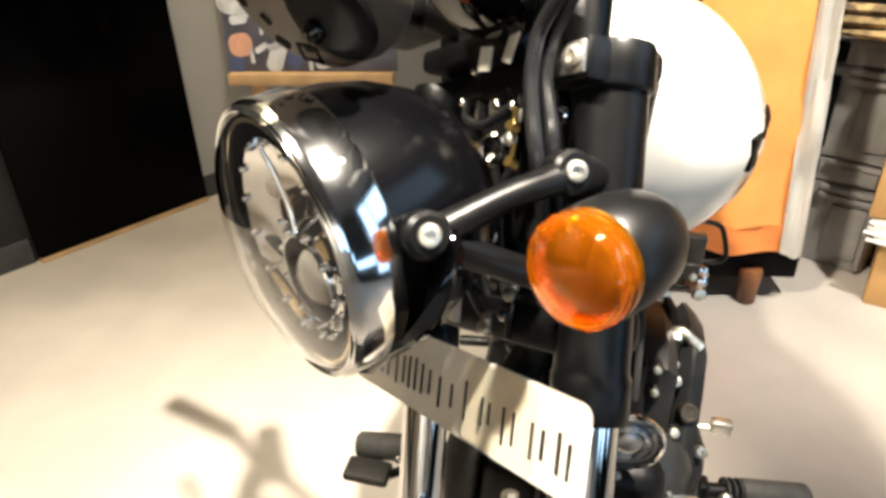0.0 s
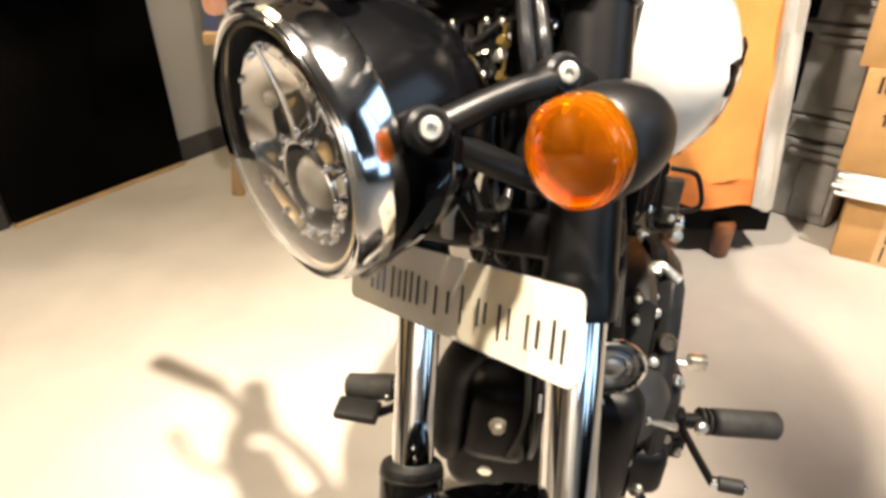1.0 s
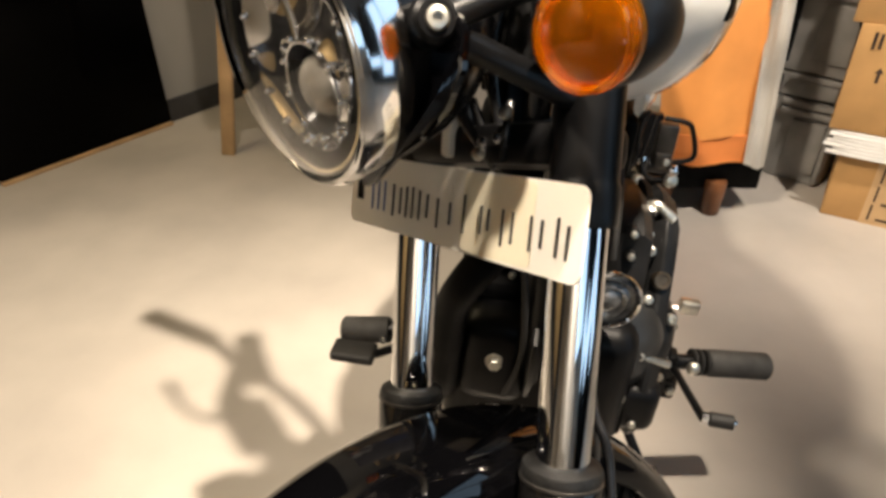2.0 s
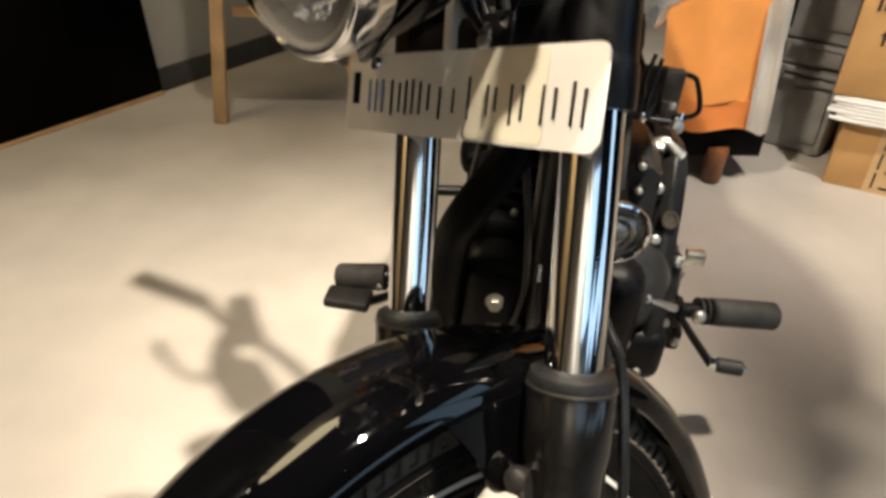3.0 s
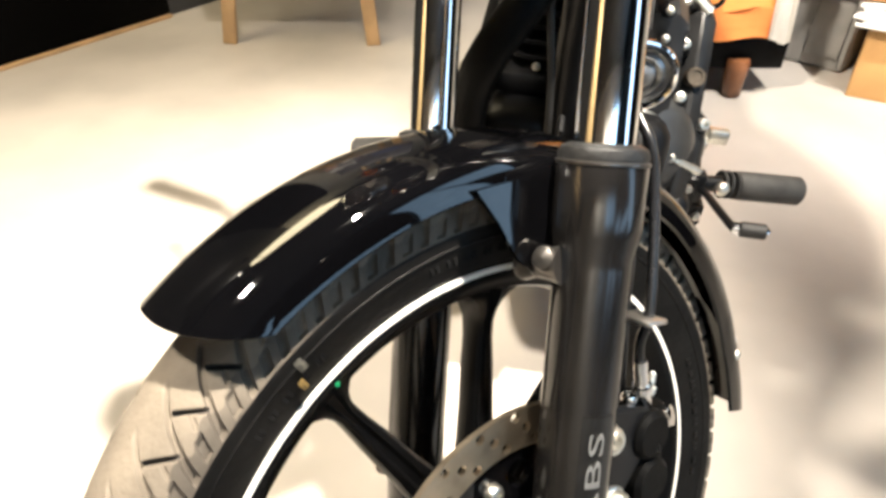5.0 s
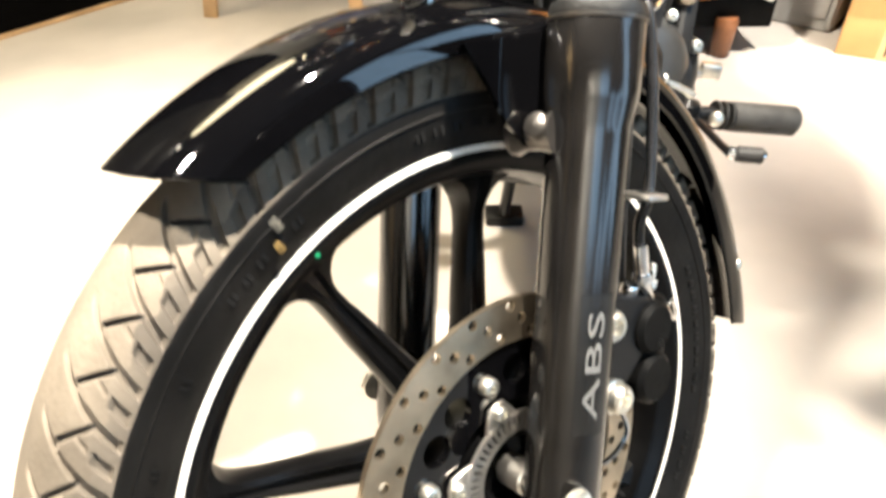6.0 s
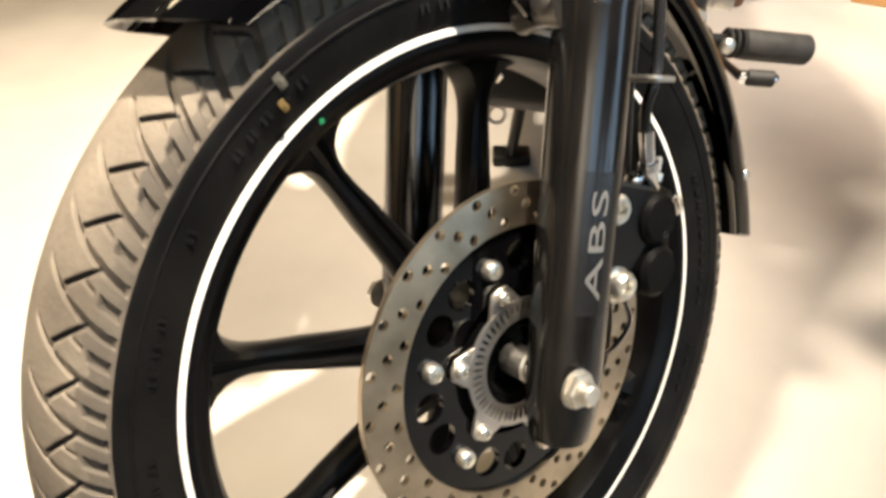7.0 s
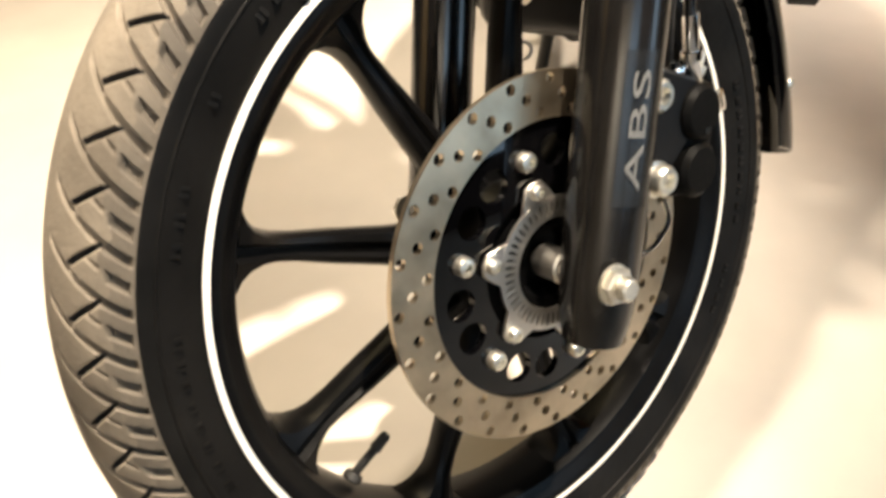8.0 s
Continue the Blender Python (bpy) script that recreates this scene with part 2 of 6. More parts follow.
def rbox(bm, centre, size, bev=0.004, m=None, seg=2):
    got = bmesh.ops.create_cube(bm, size=1)["verts"]
    bmesh.ops.scale(bm, vec=Vector(size), verts=got)
    faces = {f for v in got for f in v.link_faces}
    edges = {e for f in faces for e in f.edges}
    if bev:
        got = bmesh.ops.bevel(bm, geom=list(edges), offset=bev, segments=seg, affect="EDGES", profile=0.5)["verts"]
        todo, seen = list(got), set(got)
        while todo:
            v = todo.pop()
            for e in v.link_edges:
                o = e.other_vert(v)
                if o not in seen:
                    seen.add(o)
                    todo.append(o)
        got = list(seen)
    bmesh.ops.transform(bm, matrix=(m or Matrix()) @ Matrix.Translation(centre), verts=got)
    return bm


def prism(bm, outline, h0, h1, m=None, bev=0.0):
    """An outline of (x, y) drawn out along z from h0 to h1, with chamfered rims."""
    m = m or Matrix()
    c = Vector((sum(p[0] for p in outline) / len(outline), sum(p[1] for p in outline) / len(outline)))

    def ring(h, inset):
        return [m @ Vector((*(Vector(p) - (Vector(p) - c).normalized() * inset), h)) for p in outline]
    rings = [ring(h0, bev), ring(h0 + bev, 0), ring(h1 - bev, 0), ring(h1, bev)] if bev else [ring(h0, 0), ring(h1, 0)]
    ring_faces(bm, rings, True, True, True)
    return bm


def rounded(w, h, r, n=5, cx=0.0, cy=0.0):
    out = []
    for sx, sy, a0 in ((1, 1, 0), (-1, 1, 90), (-1, -1, 180), (1, -1, 270)):
        for k in range(n + 1):
            a = radians(a0 + 90 * k / n)
            out.append((cx + sx * (w / 2 - r) + r * math.cos(a), cy + sy * (h / 2 - r) + r * math.sin(a)))
    return out


def holed_band(bm, r0, r1, cols, rows, hole, x0, x1, shape=1.0, q=2):
    """A flat ring about x between two radii, with a hole where hole(col, row) gives its radius; 4 q points round a hole."""
    dr = (r1 - r0) / rows

    def at(a, r, x):
        return (x, -r * math.cos(a), r * math.sin(a))
    for c in range(cols):
        a0, a1 = 2 * math.pi * c / cols, 2 * math.pi * (c + 1) / cols
        for w in range(rows):
            ra, rb = r0 + w * dr, r0 + (w + 1) * dr
            am, rm = (a0 + a1) / 2, (ra + rb) / 2
            edge = [(a0 + (a1 - a0) * k / q, ra) for k in range(q)] + [(a1, ra + dr * k / q) for k in range(q)]
            edge += [(a1 + (a0 - a1) * k / q, rb) for k in range(q)] + [(a0, rb - dr * k / q) for k in range(q)]
            hr = hole(c, w)
            if not hr:
                for x in (x0, x1):
                    bm.faces.new([bm.verts.new(at(a, r, x)) for a, r in edge])
                continue
            inner = []
            for k in range(4 * q):
                g = radians(225 + 90 * k / q)
                inner.append((am + hr * shape * math.cos(g) / rm, rm + hr * math.sin(g)))
            vi = {}
            for x in (x0, x1):
                ve = [bm.verts.new(at(a, r, x)) for a, r in edge]
                vi[x] = [bm.verts.new(at(a, r, x)) for a, r in inner]
                for k in range(4 * q):
                    j = (k + 1) % (4 * q)
                    bm.faces.new((ve[k], ve[j], vi[x][j], vi[x][k]))
            for k in range(4 * q):
                j = (k + 1) % (4 * q)
                bm.faces.new((vi[x0][k], vi[x0][j], vi[x1][j], vi[x1][k]))
    n = cols * q
    for r in (r0, r1):
        ring_faces(bm, [[at(2 * math.pi * k / n, r, x) for k in range(n)] for x in (x0, x1)])
    return bm


def bolt(bm, p, way, r=0.009, h=0.008, socket=True):
    """A round-headed socket bolt."""
    prof = [(0, r), (h * 0.6, r), (h * 0.9, r * 0.85), (h, r * 0.6)]
    if socket:
        prof += [(h, r * 0.45), (h * 0.5, r * 0.42), (h * 0.5, 0)]
    else:
        prof += [(h * 1.1, 0)]
    return lathe(bm, prof, along(p, way), 20)


def hexnut(bm, p, way, r=0.012, h=0.01):
    m = along(p, way)
    return prism(bm, [(r * math.cos(math.pi * k / 3), r * math.sin(math.pi * k / 3)) for k in range(6)], 0, h, m, r * 0.12)


# ---- the room ----
def wall_slab(name, p, q, height, thick, material, label):
    bm = B()
    p, q = Vector((*p, 0)), Vector((*q, 0))
    w = (q - p).normalized()
    side = Vector((-w.y, w.x, 0)) * thick
    rings = [[v + Vector((0, 0, z)) for v in (p, q, q + side, p + side)] for z in (0, height)]
    ring_faces(bm, rings, True, True, True)
    return solid(name, bm, material, label, "wall", "structure")


WA = Vector((0.563, 0.826, 0)).normalized()      # along the grey wall
WN = Vector((0.826, -0.563, 0)).normalized()     # out of it
W0 = Vector((-1.122, 2.545, 0))                  # lower corner of the black panel


def wall_at(s, out=0.0, z=0.0):
    return W0 + WA * s + WN * out + Vector((0, 0, z))


bm = B()
rbox(bm, (0.1, 0.4, -0.05), (9, 9, 0.1), 0)
solid("floor", bm, FLOOR, "polished beige-grey concrete showroom floor", "floor", "structure")
bm = B()
rbox(bm, (0.1, 0.4, 3.05), (9, 9, 0.1), 0)
solid("ceiling", bm, CEIL, "dark painted showroom ceiling", "ceiling", "structure")
wall_slab("wall_west_1", wall_at(-0.60, -0.012)[:2], wall_at(1.6, -0.012)[:2], 3.0, 0.12, WALL, "warm grey painted showroom wall")
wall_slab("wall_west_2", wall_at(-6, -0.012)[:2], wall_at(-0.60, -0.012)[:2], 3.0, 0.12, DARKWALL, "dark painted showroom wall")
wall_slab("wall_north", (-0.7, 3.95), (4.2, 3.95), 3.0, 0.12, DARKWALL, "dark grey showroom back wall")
wall_slab("wall_east_1", (2.6, 4.0), (2.6, 1.36), 3.0, -0.12, WALL, "grey painted showroom wall beside the window")
wall_slab("wall_east_2", (2.6, -3.10), (2.6, -4.0), 3.0, -0.12, WALL, "grey painted showroom wall beside the window")
wall_slab("wall_south", (-4.3, -3.2), (2.7, -3.2), 3.0, -0.12, WALL, "grey showroom wall opposite the motorcycle")
bm = B()
rbox(bm, (-0.50, -3.18, 1.70), (0.75, 0.03, 1.5), 0.004)
solid("display_board", bm, PAPER, "white display board fixed to the wall", "board")
bm = B()
rbox(bm, (0, 0.012, 1.30), (2.9, 0.024, 1.8), 0.004, axes_matrix(wall_at(-4.1, -0.010), WA, WN, Vector((0, 0, 1))))
solid("wood_panel", bm, TANWALL, "tan wooden display board fixed to the wall", "board")


def skirting(s0, s1):
    bm = B()
    out = [(0, 0), (0.014, 0), (0.014, 0.078), (0.008, 0.088), (0, 0.088)]
    rings = [[wall_at(s, -0.012 + o, z) for o, z in out] for s in (s0, s1)]
    ring_faces(bm, rings, True, True, True)
    return solid("baseboard", bm, SKIRT, "dark grey skirting board along the wall", "baseboard", "structure")


skirting(0.05, 1.6)
skirting(-3.4, -0.62)

# black panel standing in the wall's recess, on a pale wooden strip
panel = thing("door_1", Matrix.Translation(wall_at(-0.28)), "tall glossy black door over a thin wooden threshold", "door", kind="structure")
mw = axes_matrix(wall_at(-0.28), WA, WN, Vector((0, 0, 1)))
bm = B()
rbox(bm, (0, 0.012, 1.06), (0.655, 0.024, 2.09), 0.002, mw)
part("door_leaf", bm, BLACKPANEL, panel, m=Matrix())
bm = B()
rbox(bm, (0, 0.016, 0.0065), (0.655, 0.034, 0.013), 0.002, mw)
part("threshold", bm, PINE, panel, "pale wooden threshold strip", Matrix())


# ---- easel with a poster ----
easel = thing("easel", Matrix.Translation((-0.51, 2.45, 0)), "pale pine display easel with three legs and a ledge", "easel")


def board(bm, p, q, w, t, side=(1, 0, 0)):
    """A squared length of timber from p to q."""
    p, q = Vector(p), Vector(q)
    z = (q - p)
    m = along(p, z, side)
    return rbox(bm, (0, 0, z.length / 2), (w, t, z.length), 0.002, m)


for x0, x1 in ((-0.762, -0.60), (-0.254, -0.42)):
    bm = B()
    board(bm, (x0, 2.30, 0.0), (x0 + (x1 - x0) * 0.92, 2.52, 1.5), 0.046, 0.022)
    part("leg", bm, PINE, easel, m=Matrix())
bm = B()
board(bm, (-0.49, 2.96, 0.0), (-0.51, 2.545, 1.45), 0.04, 0.022)
part("back_leg", bm, PINE, easel, m=Matrix())
bm = B()
rbox(bm, (-0.515, 2.345, 0.557), (0.555, 0.05, 0.038), 0.003)
part("ledge", bm, PINE, easel, m=Matrix())
bm = B()
rbox(bm, (-0.515, 2.42, 0.36), (0.36, 0.02, 0.035), 0.003)
part("crossbar", bm, PINE, easel, m=Matrix())

mp = Matrix.Translation((-0.515, 2.362, 0.577)) @ pose(0, 0, 0, -8)
poster = thing("poster", mp, "dark printed poster board standing on the easel", "poster")
bm = B()
rbox(bm, (0, 0, 0.36), (0.58, 0.006, 0.72), 0.001)
part("board", bm, POSTER, poster)
random.seed(4)
for x, z, w, h, a, mt in ((-0.235, 0.085, 0.082, 0.075, 8, POSTERPINK), (-0.25, 0.26, 0.09, 0.16, -10, POSTERLIGHT), (-0.15, 0.25, 0.12, 0.08, 35, POSTERLIGHT),
                          (-0.07, 0.09, 0.15, 0.022, 12, POSTERLIGHT), (-0.16, 0.14, 0.012, 0.05, 0, POSTERLIGHT), (-0.10, 0.16, 0.03, 0.05, 0, POSTERLIGHT),
                          (0.0, 0.035, 0.014, 0.07, 0, POSTERLIGHT), (-0.05, 0.045, 0.05, 0.08, -25, POSTERBLUE), (0.05, 0.03, 0.07, 0.04, 15, POSTERLIGHT),
                          (-0.255, 0.02, 0.05, 0.06, 0, POSTERBLUE), (-0.19, 0.20, 0.10, 0.045, 20, POSTERLIGHT), (-0.115, 0.045, 0.055, 0.10, -20, POSTERLIGHT), (-0.20, 0.055, 0.014, 0.06, 6, POSTERLIGHT),
                          (-0.165, 0.075, 0.05, 0.02, 30, POSTERLIGHT), (-0.235, 0.165, 0.06, 0.03, 8, POSTERLIGHT), (0.02, 0.10, 0.16, 0.05, 15, POSTERBLUE), (0.12, 0.2, 0.2, 0.2, 20, POSTERBLUE)):
    bm = B()
    prism(bm, rounded(w, h, min(w, h) * 0.42), 0.0034, 0.0042, Matrix.Translation((x, 0, z)) @ pose(0, 0, 0, 90, 0, 0) @ pose(0, 0, 0, 0, 0, a))
    part("printed_patch", bm, mt, poster)


# ---- seat stand with orange cloth ----
stand = thing("display_stand", Matrix.Translation((0.85, 2.0, 0)), "low stand on brown wooden feet, its black base standing for shade", "stand")
# black block put in for the shade under the cloth
bm = B()
rbox(bm, (0.82, 2.09, 0.130), (0.34, 0.32, 0.10), 0.006)
part("base", bm, MATTE, stand, m=Matrix())
for x, y in ((0.722, 1.975), (0.86, 1.925), (0.74, 2.2), (1.02, 2.2)):
    bm = B()
    lathe(bm, [(0, 0.022), (0.006, 0.027), (0.10, 0.033), (0.112, 0.03)], Matrix.Translation((x, y, 0)), 20)
    part("foot", bm, DARKWOOD, stand, "turned brown wooden foot", m=Matrix())
bm = B()
rbox(bm, (0.84, 2.10, 0.62), (0.2, 0.12, 0.9), 0.01)
part("upright", bm, MATTE, stand, m=Matrix())


def cloth_sheet(bm, path, z0, z1, lean, waves, thick=0.004, crease=0.006):
    """A hanging cloth along a plan path, with soft folds."""
    pts = catmull([(*p, 0) for p in path], 8)
    rows = []
    for k in range(15):
        f = k / 14
        z = z0 + (z1 - z0) * f
        row = []
        for i, p in enumerate(pts):
            s = i / (len(pts) - 1)
            fold = 0.010 * math.sin(waves * s * 6.28 + 1.5 * f) * (1 - 0.6 * f) + crease * noise.noise(Vector((s * 4, f * 6, 1))) + crease * 0.5 * noise.noise(Vector((s * 9, f * 15, 3)))
            sag = 0.006 * math.sin(s * 9 + 1) * (1 - f)
            row.append(p + Vector((lean * f + fold * 0.3, fold, z - p.z + sag)))
        rows.append(row)
    a = rows + [[q + Vector((0, thick, 0)) for q in r] for r in rows[::-1]]
    ring_faces(bm, [list(c) for c in zip(*a)], True, True, True)
    return bm


cloth = thing("hanging_cloth", Matrix.Translation((0.86, 1.9, 0.18)), "orange cloth with a grey border hanging over a stand", "cloth")
bm = B()
cloth_sheet(bm, [(0.66, 1.92), (0.78, 1.895), (0.918, 1.90)], 0.262, 1.05, -0.078, 1.3)
part("orange_panel", bm, ORANGE, cloth, m=Matrix())
bm = B()
cloth_sheet(bm, [(0.66, 1.917), (0.78, 1.892), (0.918, 1.897)], 0.18, 0.268, 0.0, 1.3, crease=0.001)
part("hem", bm, ORANGEDARK, cloth, "darker orange hem", m=Matrix())
bm = B()
cloth_sheet(bm, [(0.912, 1.893), (0.938, 1.880), (0.965, 1.885), (0.982, 1.925)], 0.175, 1.05, -0.066, 0.8, crease=0.022)
part("grey_border", bm, GREYFAB, cloth, "grey cloth border", m=Matrix())


# ---- grey plastic cases ----
CX = Vector((0.76, -0.65, 0)).normalized()
CN = Vector((-0.65, -0.76, 0)).normalized()


def case(z0, h, name="plastic_case"):
    m = axes_matrix(Vector((1.245, 2.081, z0)), CX, -CN, Vector((0, 0, 1)))
    ob = thing(name, m, "dark grey ribbed plastic storage case in a stack", "case", "stacked cases")
    w, dp = 0.30, 0.34
    bm = B()
    prism(bm, rounded(w, h - 0.006, 0.016), 0.016, dp, Matrix.Translation((-w / 2, 0, h / 2)) @ pose(0, 0, 0, -90) @ pose(0, 0, 0, 0, 0, 180), 0.004)
    part("body", bm, CASE, ob)
    bm = B()
    rbox(bm, (-0.075, 0.012, h * 0.46), (0.105, 0.016, h * 0.62), 0.006)
    part("front_panel", bm, CASE, ob)
    for z in (h * 0.86, h * 0.955):
        bm = B()
        rbox(bm, (-0.09, 0.008, z), (0.16, 0.02, h * 0.045 + 0.006), 0.005)
        part("rib", bm, CASE, ob)
    bm = B()
    rbox(bm, (-0.012, 0.01, h * 0.5), (0.018, 0.022, h * 0.9), 0.007)
    part("corner_post", bm, CASE, ob)
    # black panel stands for the shadow on the case's left part
    bm = B()
    rbox(bm, (-0.24, 0.01, h * 0.5), (0.1, 0.02, h * 0.8), 0.008)
    part("shade_panel", bm, MATTE, ob)
    return ob


case(0.0, 0.275)
case(0.277, 0.075, "plastic_case")
case(0.354, 0.275)
case(0.631, 0.075)

# cloth and goods lying on the cases
bm = B()
random.seed(7)
for k in range(3):
    sweep(bm, [Vector((1.02, 2.23, 0.735 + 0.03 * k)) + CX * s + CN * (0.02 * math.sin(9 * s + k)) for s in (-0.1, 0.0, 0.1, 0.2)], 0.026, 10, 5, 0.55)
solid("folded_cloth", bm, mat("patterned_cloth", (0.45, 0.30, 0.12), 0.8, 0, 0.2, 26, 0.3, 90, base2=(0.03, 0.02, 0.015)), "folded tan and black patterned cloth on the cases", "cloth")

# ---- cardboard boxes ----
XX = Vector((0.874, -0.486, 0)).normalized()
XN = Vector((-0.486, -0.874, 0)).normalized()


def carton(z0, h, w, shift, out, label, prints):
    m = axes_matrix(Vector((1.207, 1.928, z0)) + XX * shift + XN * out, XX, -XN, Vector((0, 0, 1)))
    ob = thing("cardboard_box", m, label, "box", "stacked boxes")
    bm = B()
    rbox(bm, (w / 2, 0.16, h / 2), (w, 0.32, h), 0.003)
    part("carton", bm, CARD, ob)
    for kind, x, z, sx, sz in prints:
        bm = B()
        if kind == "arrow":
            prism(bm, [(-0.004, -0.02), (0.004, -0.02), (0.004, 0.006), (0.011, 0.006), (0, 0.022), (-0.011, 0.006), (-0.004, 0.006)], 0.0002, 0.0012, Matrix.Translation((x, 0, z)) @ pose(0, 0, 0, 90))
            part("printed_arrow", bm, PRINT, ob)
        elif kind == "tape":
            rbox(bm, (x, -0.0012, z), (sx, 0.0012, sz), 0)
            part("tape", bm, TAPE, ob)
        else:
            rbox(bm, (x, -0.0026, z), (sx, 0.0012, sz), 0)
            part("printed_bar", bm, PRINT, ob)
    return ob


carton(0.0, 0.205, 0.42, -0.01, 0.0, "brown cardboard carton on the floor with a printed band",
       [("tape", 0.155, 0.10, 0.10, 0.205)] + [("bar", 0.155 + dx, 0.10 + dz, 0.006 if v else 0.04, 0.05 if v else 0.007) for dx, dz, v in ((-0.03, -0.06, 1), (-0.03, 0.0, 1), (-0.03, 0.06, 1), (0.01, -0.08, 0), (0.01, -0.03, 0), (0.01, 0.03, 0), (0.01, 0.075, 0))])
carton(0.272, 0.295, 0.44, -0.06, 0.004, "brown cardboard carton with two printed arrows",
       [("arrow", 0.075, 0.165, 0, 0), ("arrow", 0.105, 0.165, 0, 0), ("bar", 0.145, 0.15, 0.035, 0.004), ("bar", 0.147, 0.168, 0.004, 0.03), ("bar", 0.147, 0.138, 0.035, 0.004),
        ("bar", 0.16, 0.06, 0.04, 0.007), ("bar", 0.16, 0.075, 0.04, 0.007), ("bar", 0.145, 0.045, 0.006, 0.04), ("bar", 0.16, 0.02, 0.04, 0.007), ("bar", 0.04, 0.255, 0.008, 0.045), ("bar", 0.055, 0.255, 0.008, 0.04)])
carton(0.567, 0.30, 0.44, -0.085, -0.004, "brown cardboard carton on top of the stack with a white sheet",
       [("bar", 0.17, 0.12, 0.05, 0.006)])
m = axes_matrix(Vector((1.207, 1.928, 0.205)), XX, -XN, Vector((0, 0, 1)))
bundle = thing("paper_bundle", m, "bundle of white rolled paper sheets between the cartons", "paper")
rng = random.Random(3)
for k in range(6):
    z = 0.006 + 0.0105 * k
    for dy in (0.0, 0.03, 0.06):
        bm = B()
        pts = [(-0.045 + 0.012 * math.sin(k * 2.3 + dy * 40), -0.02, z), (0.02, -0.03, z + 0.001), (0.14, -0.026, z), (0.3, -0.02, z + 0.001)]
        sweep(bm, [Vector((p[0] + rng.uniform(-0.008, 0.008), p[1] + dy, p[2])) for p in pts], 0.0058, 8, 4)
        part("paper_roll", bm, PAPER, bundle)


# ---- ceiling spotlights, with the added ones that light unseen walls ----
for eye, target, watts, colour, size, radius in SPOTS:
    way = (Vector(target) - Vector(eye)).normalized()
    fix = thing("ceiling_spotlight", Matrix.Translation((eye[0], eye[1], 3.0)), "small black ceiling track spotlight, unseen", "spotlight", "ceiling spotlights")
    bm = B()
    e = Vector(eye) - way * 0.02
    lathe(bm, [(0, 0.045), (0, 0.05), (-0.11, 0.05), (-0.125, 0.04), (-0.125, 0.0), (-0.12, 0.0), (-0.12, 0.036), (-0.005, 0.045)], along(e - way * 0.01, way), 24, closed=True)
    part("can", bm, MATTE, fix, m=Matrix())
    bm = B()
    lathe(bm, [(-0.001, 0.0), (-0.001, 0.030), (0.001, 0.030), (0.001, 0.0)], along(e - way * 0.035, way), 20)
    part("lamp_face", bm, LAMPGLOW, fix, "glowing lamp face", Matrix())
    bm = B()
    cyl(bm, (eye[0], eye[1], 3.0), Vector(eye) - way * 0.06, 0.01)
    part("stem", bm, MATTE, fix, m=Matrix())

# ---- wide ceiling lamp ----
lampbox = thing("ceiling_lamp", Matrix.Translation((-1.28, 1.85, 3.0)), "wide oval warm ceiling lamp in a dark housing", "lamp")
bm = B()
prism(bm, [(0.50 * math.cos(radians(10 * k)), 0.70 * math.sin(radians(10 * k))) for k in range(36)], 2.915, 3.0, pose(-1.28, 1.85, 0, 0, 0, -41), 0.006)
part("housing", bm, CEIL, lampbox, m=Matrix())

# ---- shop window ----
win = thing("window_1", Matrix.Translation((2.62, -0.35, 0)), "large shop window with a dark frame and daylight outside", "window", kind="structure")
WY = (-3.04, -1.86, -0.56, 0.02, 1.30)
WZ = ((0.90, 1.38), (0.60, 0.94), (0.25, 2.75), (1.75, 2.75))
frames = [(WY[0] - 0.06, WY[0], 0, 3), (WY[-1], WY[-1] + 0.06, 0, 3)]
for k in range(4):
    frames += [(WY[k], WY[k + 1], 0, WZ[k][0]), (WY[k], WY[k + 1], WZ[k][1], 3.0)]
    if k:
        frames.append((WY[k] - 0.02, WY[k] + 0.02, min(WZ[k][0], WZ[k - 1][0]), max(WZ[k][1], WZ[k - 1][1])))
for y0, y1, z0, z1 in frames:
    bm = B()
    rbox(bm, (2.66, (y0 + y1) / 2, (z0 + z1) / 2), (0.12, y1 - y0, z1 - z0), 0.003)
    part("window_frame", bm, MATTE, win, m=Matrix())
SKYGLOW = mat("daylight_backdrop", (0.6, 0.8, 1.0), 0.6)
_b = SKYGLOW.node_tree.nodes["Principled BSDF"]
_b.inputs["Emission Color"].default_value, _b.inputs["Emission Strength"].default_value = (0.48, 0.73, 1.0, 1), 1.9
for k in range(4):
    bm = B()
    rbox(bm, (2.70, (WY[k] + WY[k + 1]) / 2, (WZ[k][0] + WZ[k][1]) / 2), (0.02, WY[k + 1] - WY[k], WZ[k][1] - WZ[k][0]), 0)
    part("pane", bm, SKYGLOW, win, m=Matrix())

win2 = thing("window_2", Matrix.Translation((1.85, -3.19, 0)), "small shop window with a dark frame and daylight outside", "window", kind="structure")
bm = B()
for x0, x1, z0, z1 in ((0.75, 0.80, 1.40, 2.69), (2.40, 2.45, 1.40, 2.69), (0.80, 2.40, 1.40, 1.45), (0.80, 2.40, 2.64, 2.69)):
    rbox(bm, ((x0 + x1) / 2, -3.18, (z0 + z1) / 2), (x1 - x0, 0.05, z1 - z0), 0.003)
part("window_frame", bm, MATTE, win2, m=Matrix())
bm = B()
rbox(bm, (1.60, -3.19, 2.045), (1.60, 0.012, 1.19), 0)
part("pane", bm, SKYGLOW, win2, m=Matrix())


# ---- motorcycle: frames of reference ----
# front end (turned with the handlebar): x to the bike's left, y back, z up along the fork; origin at the axle
FX = Vector((0.6293, -0.7027, 0.3320)).normalized()
FZ = Vector((0.0400, 0.4560, 0.8890))
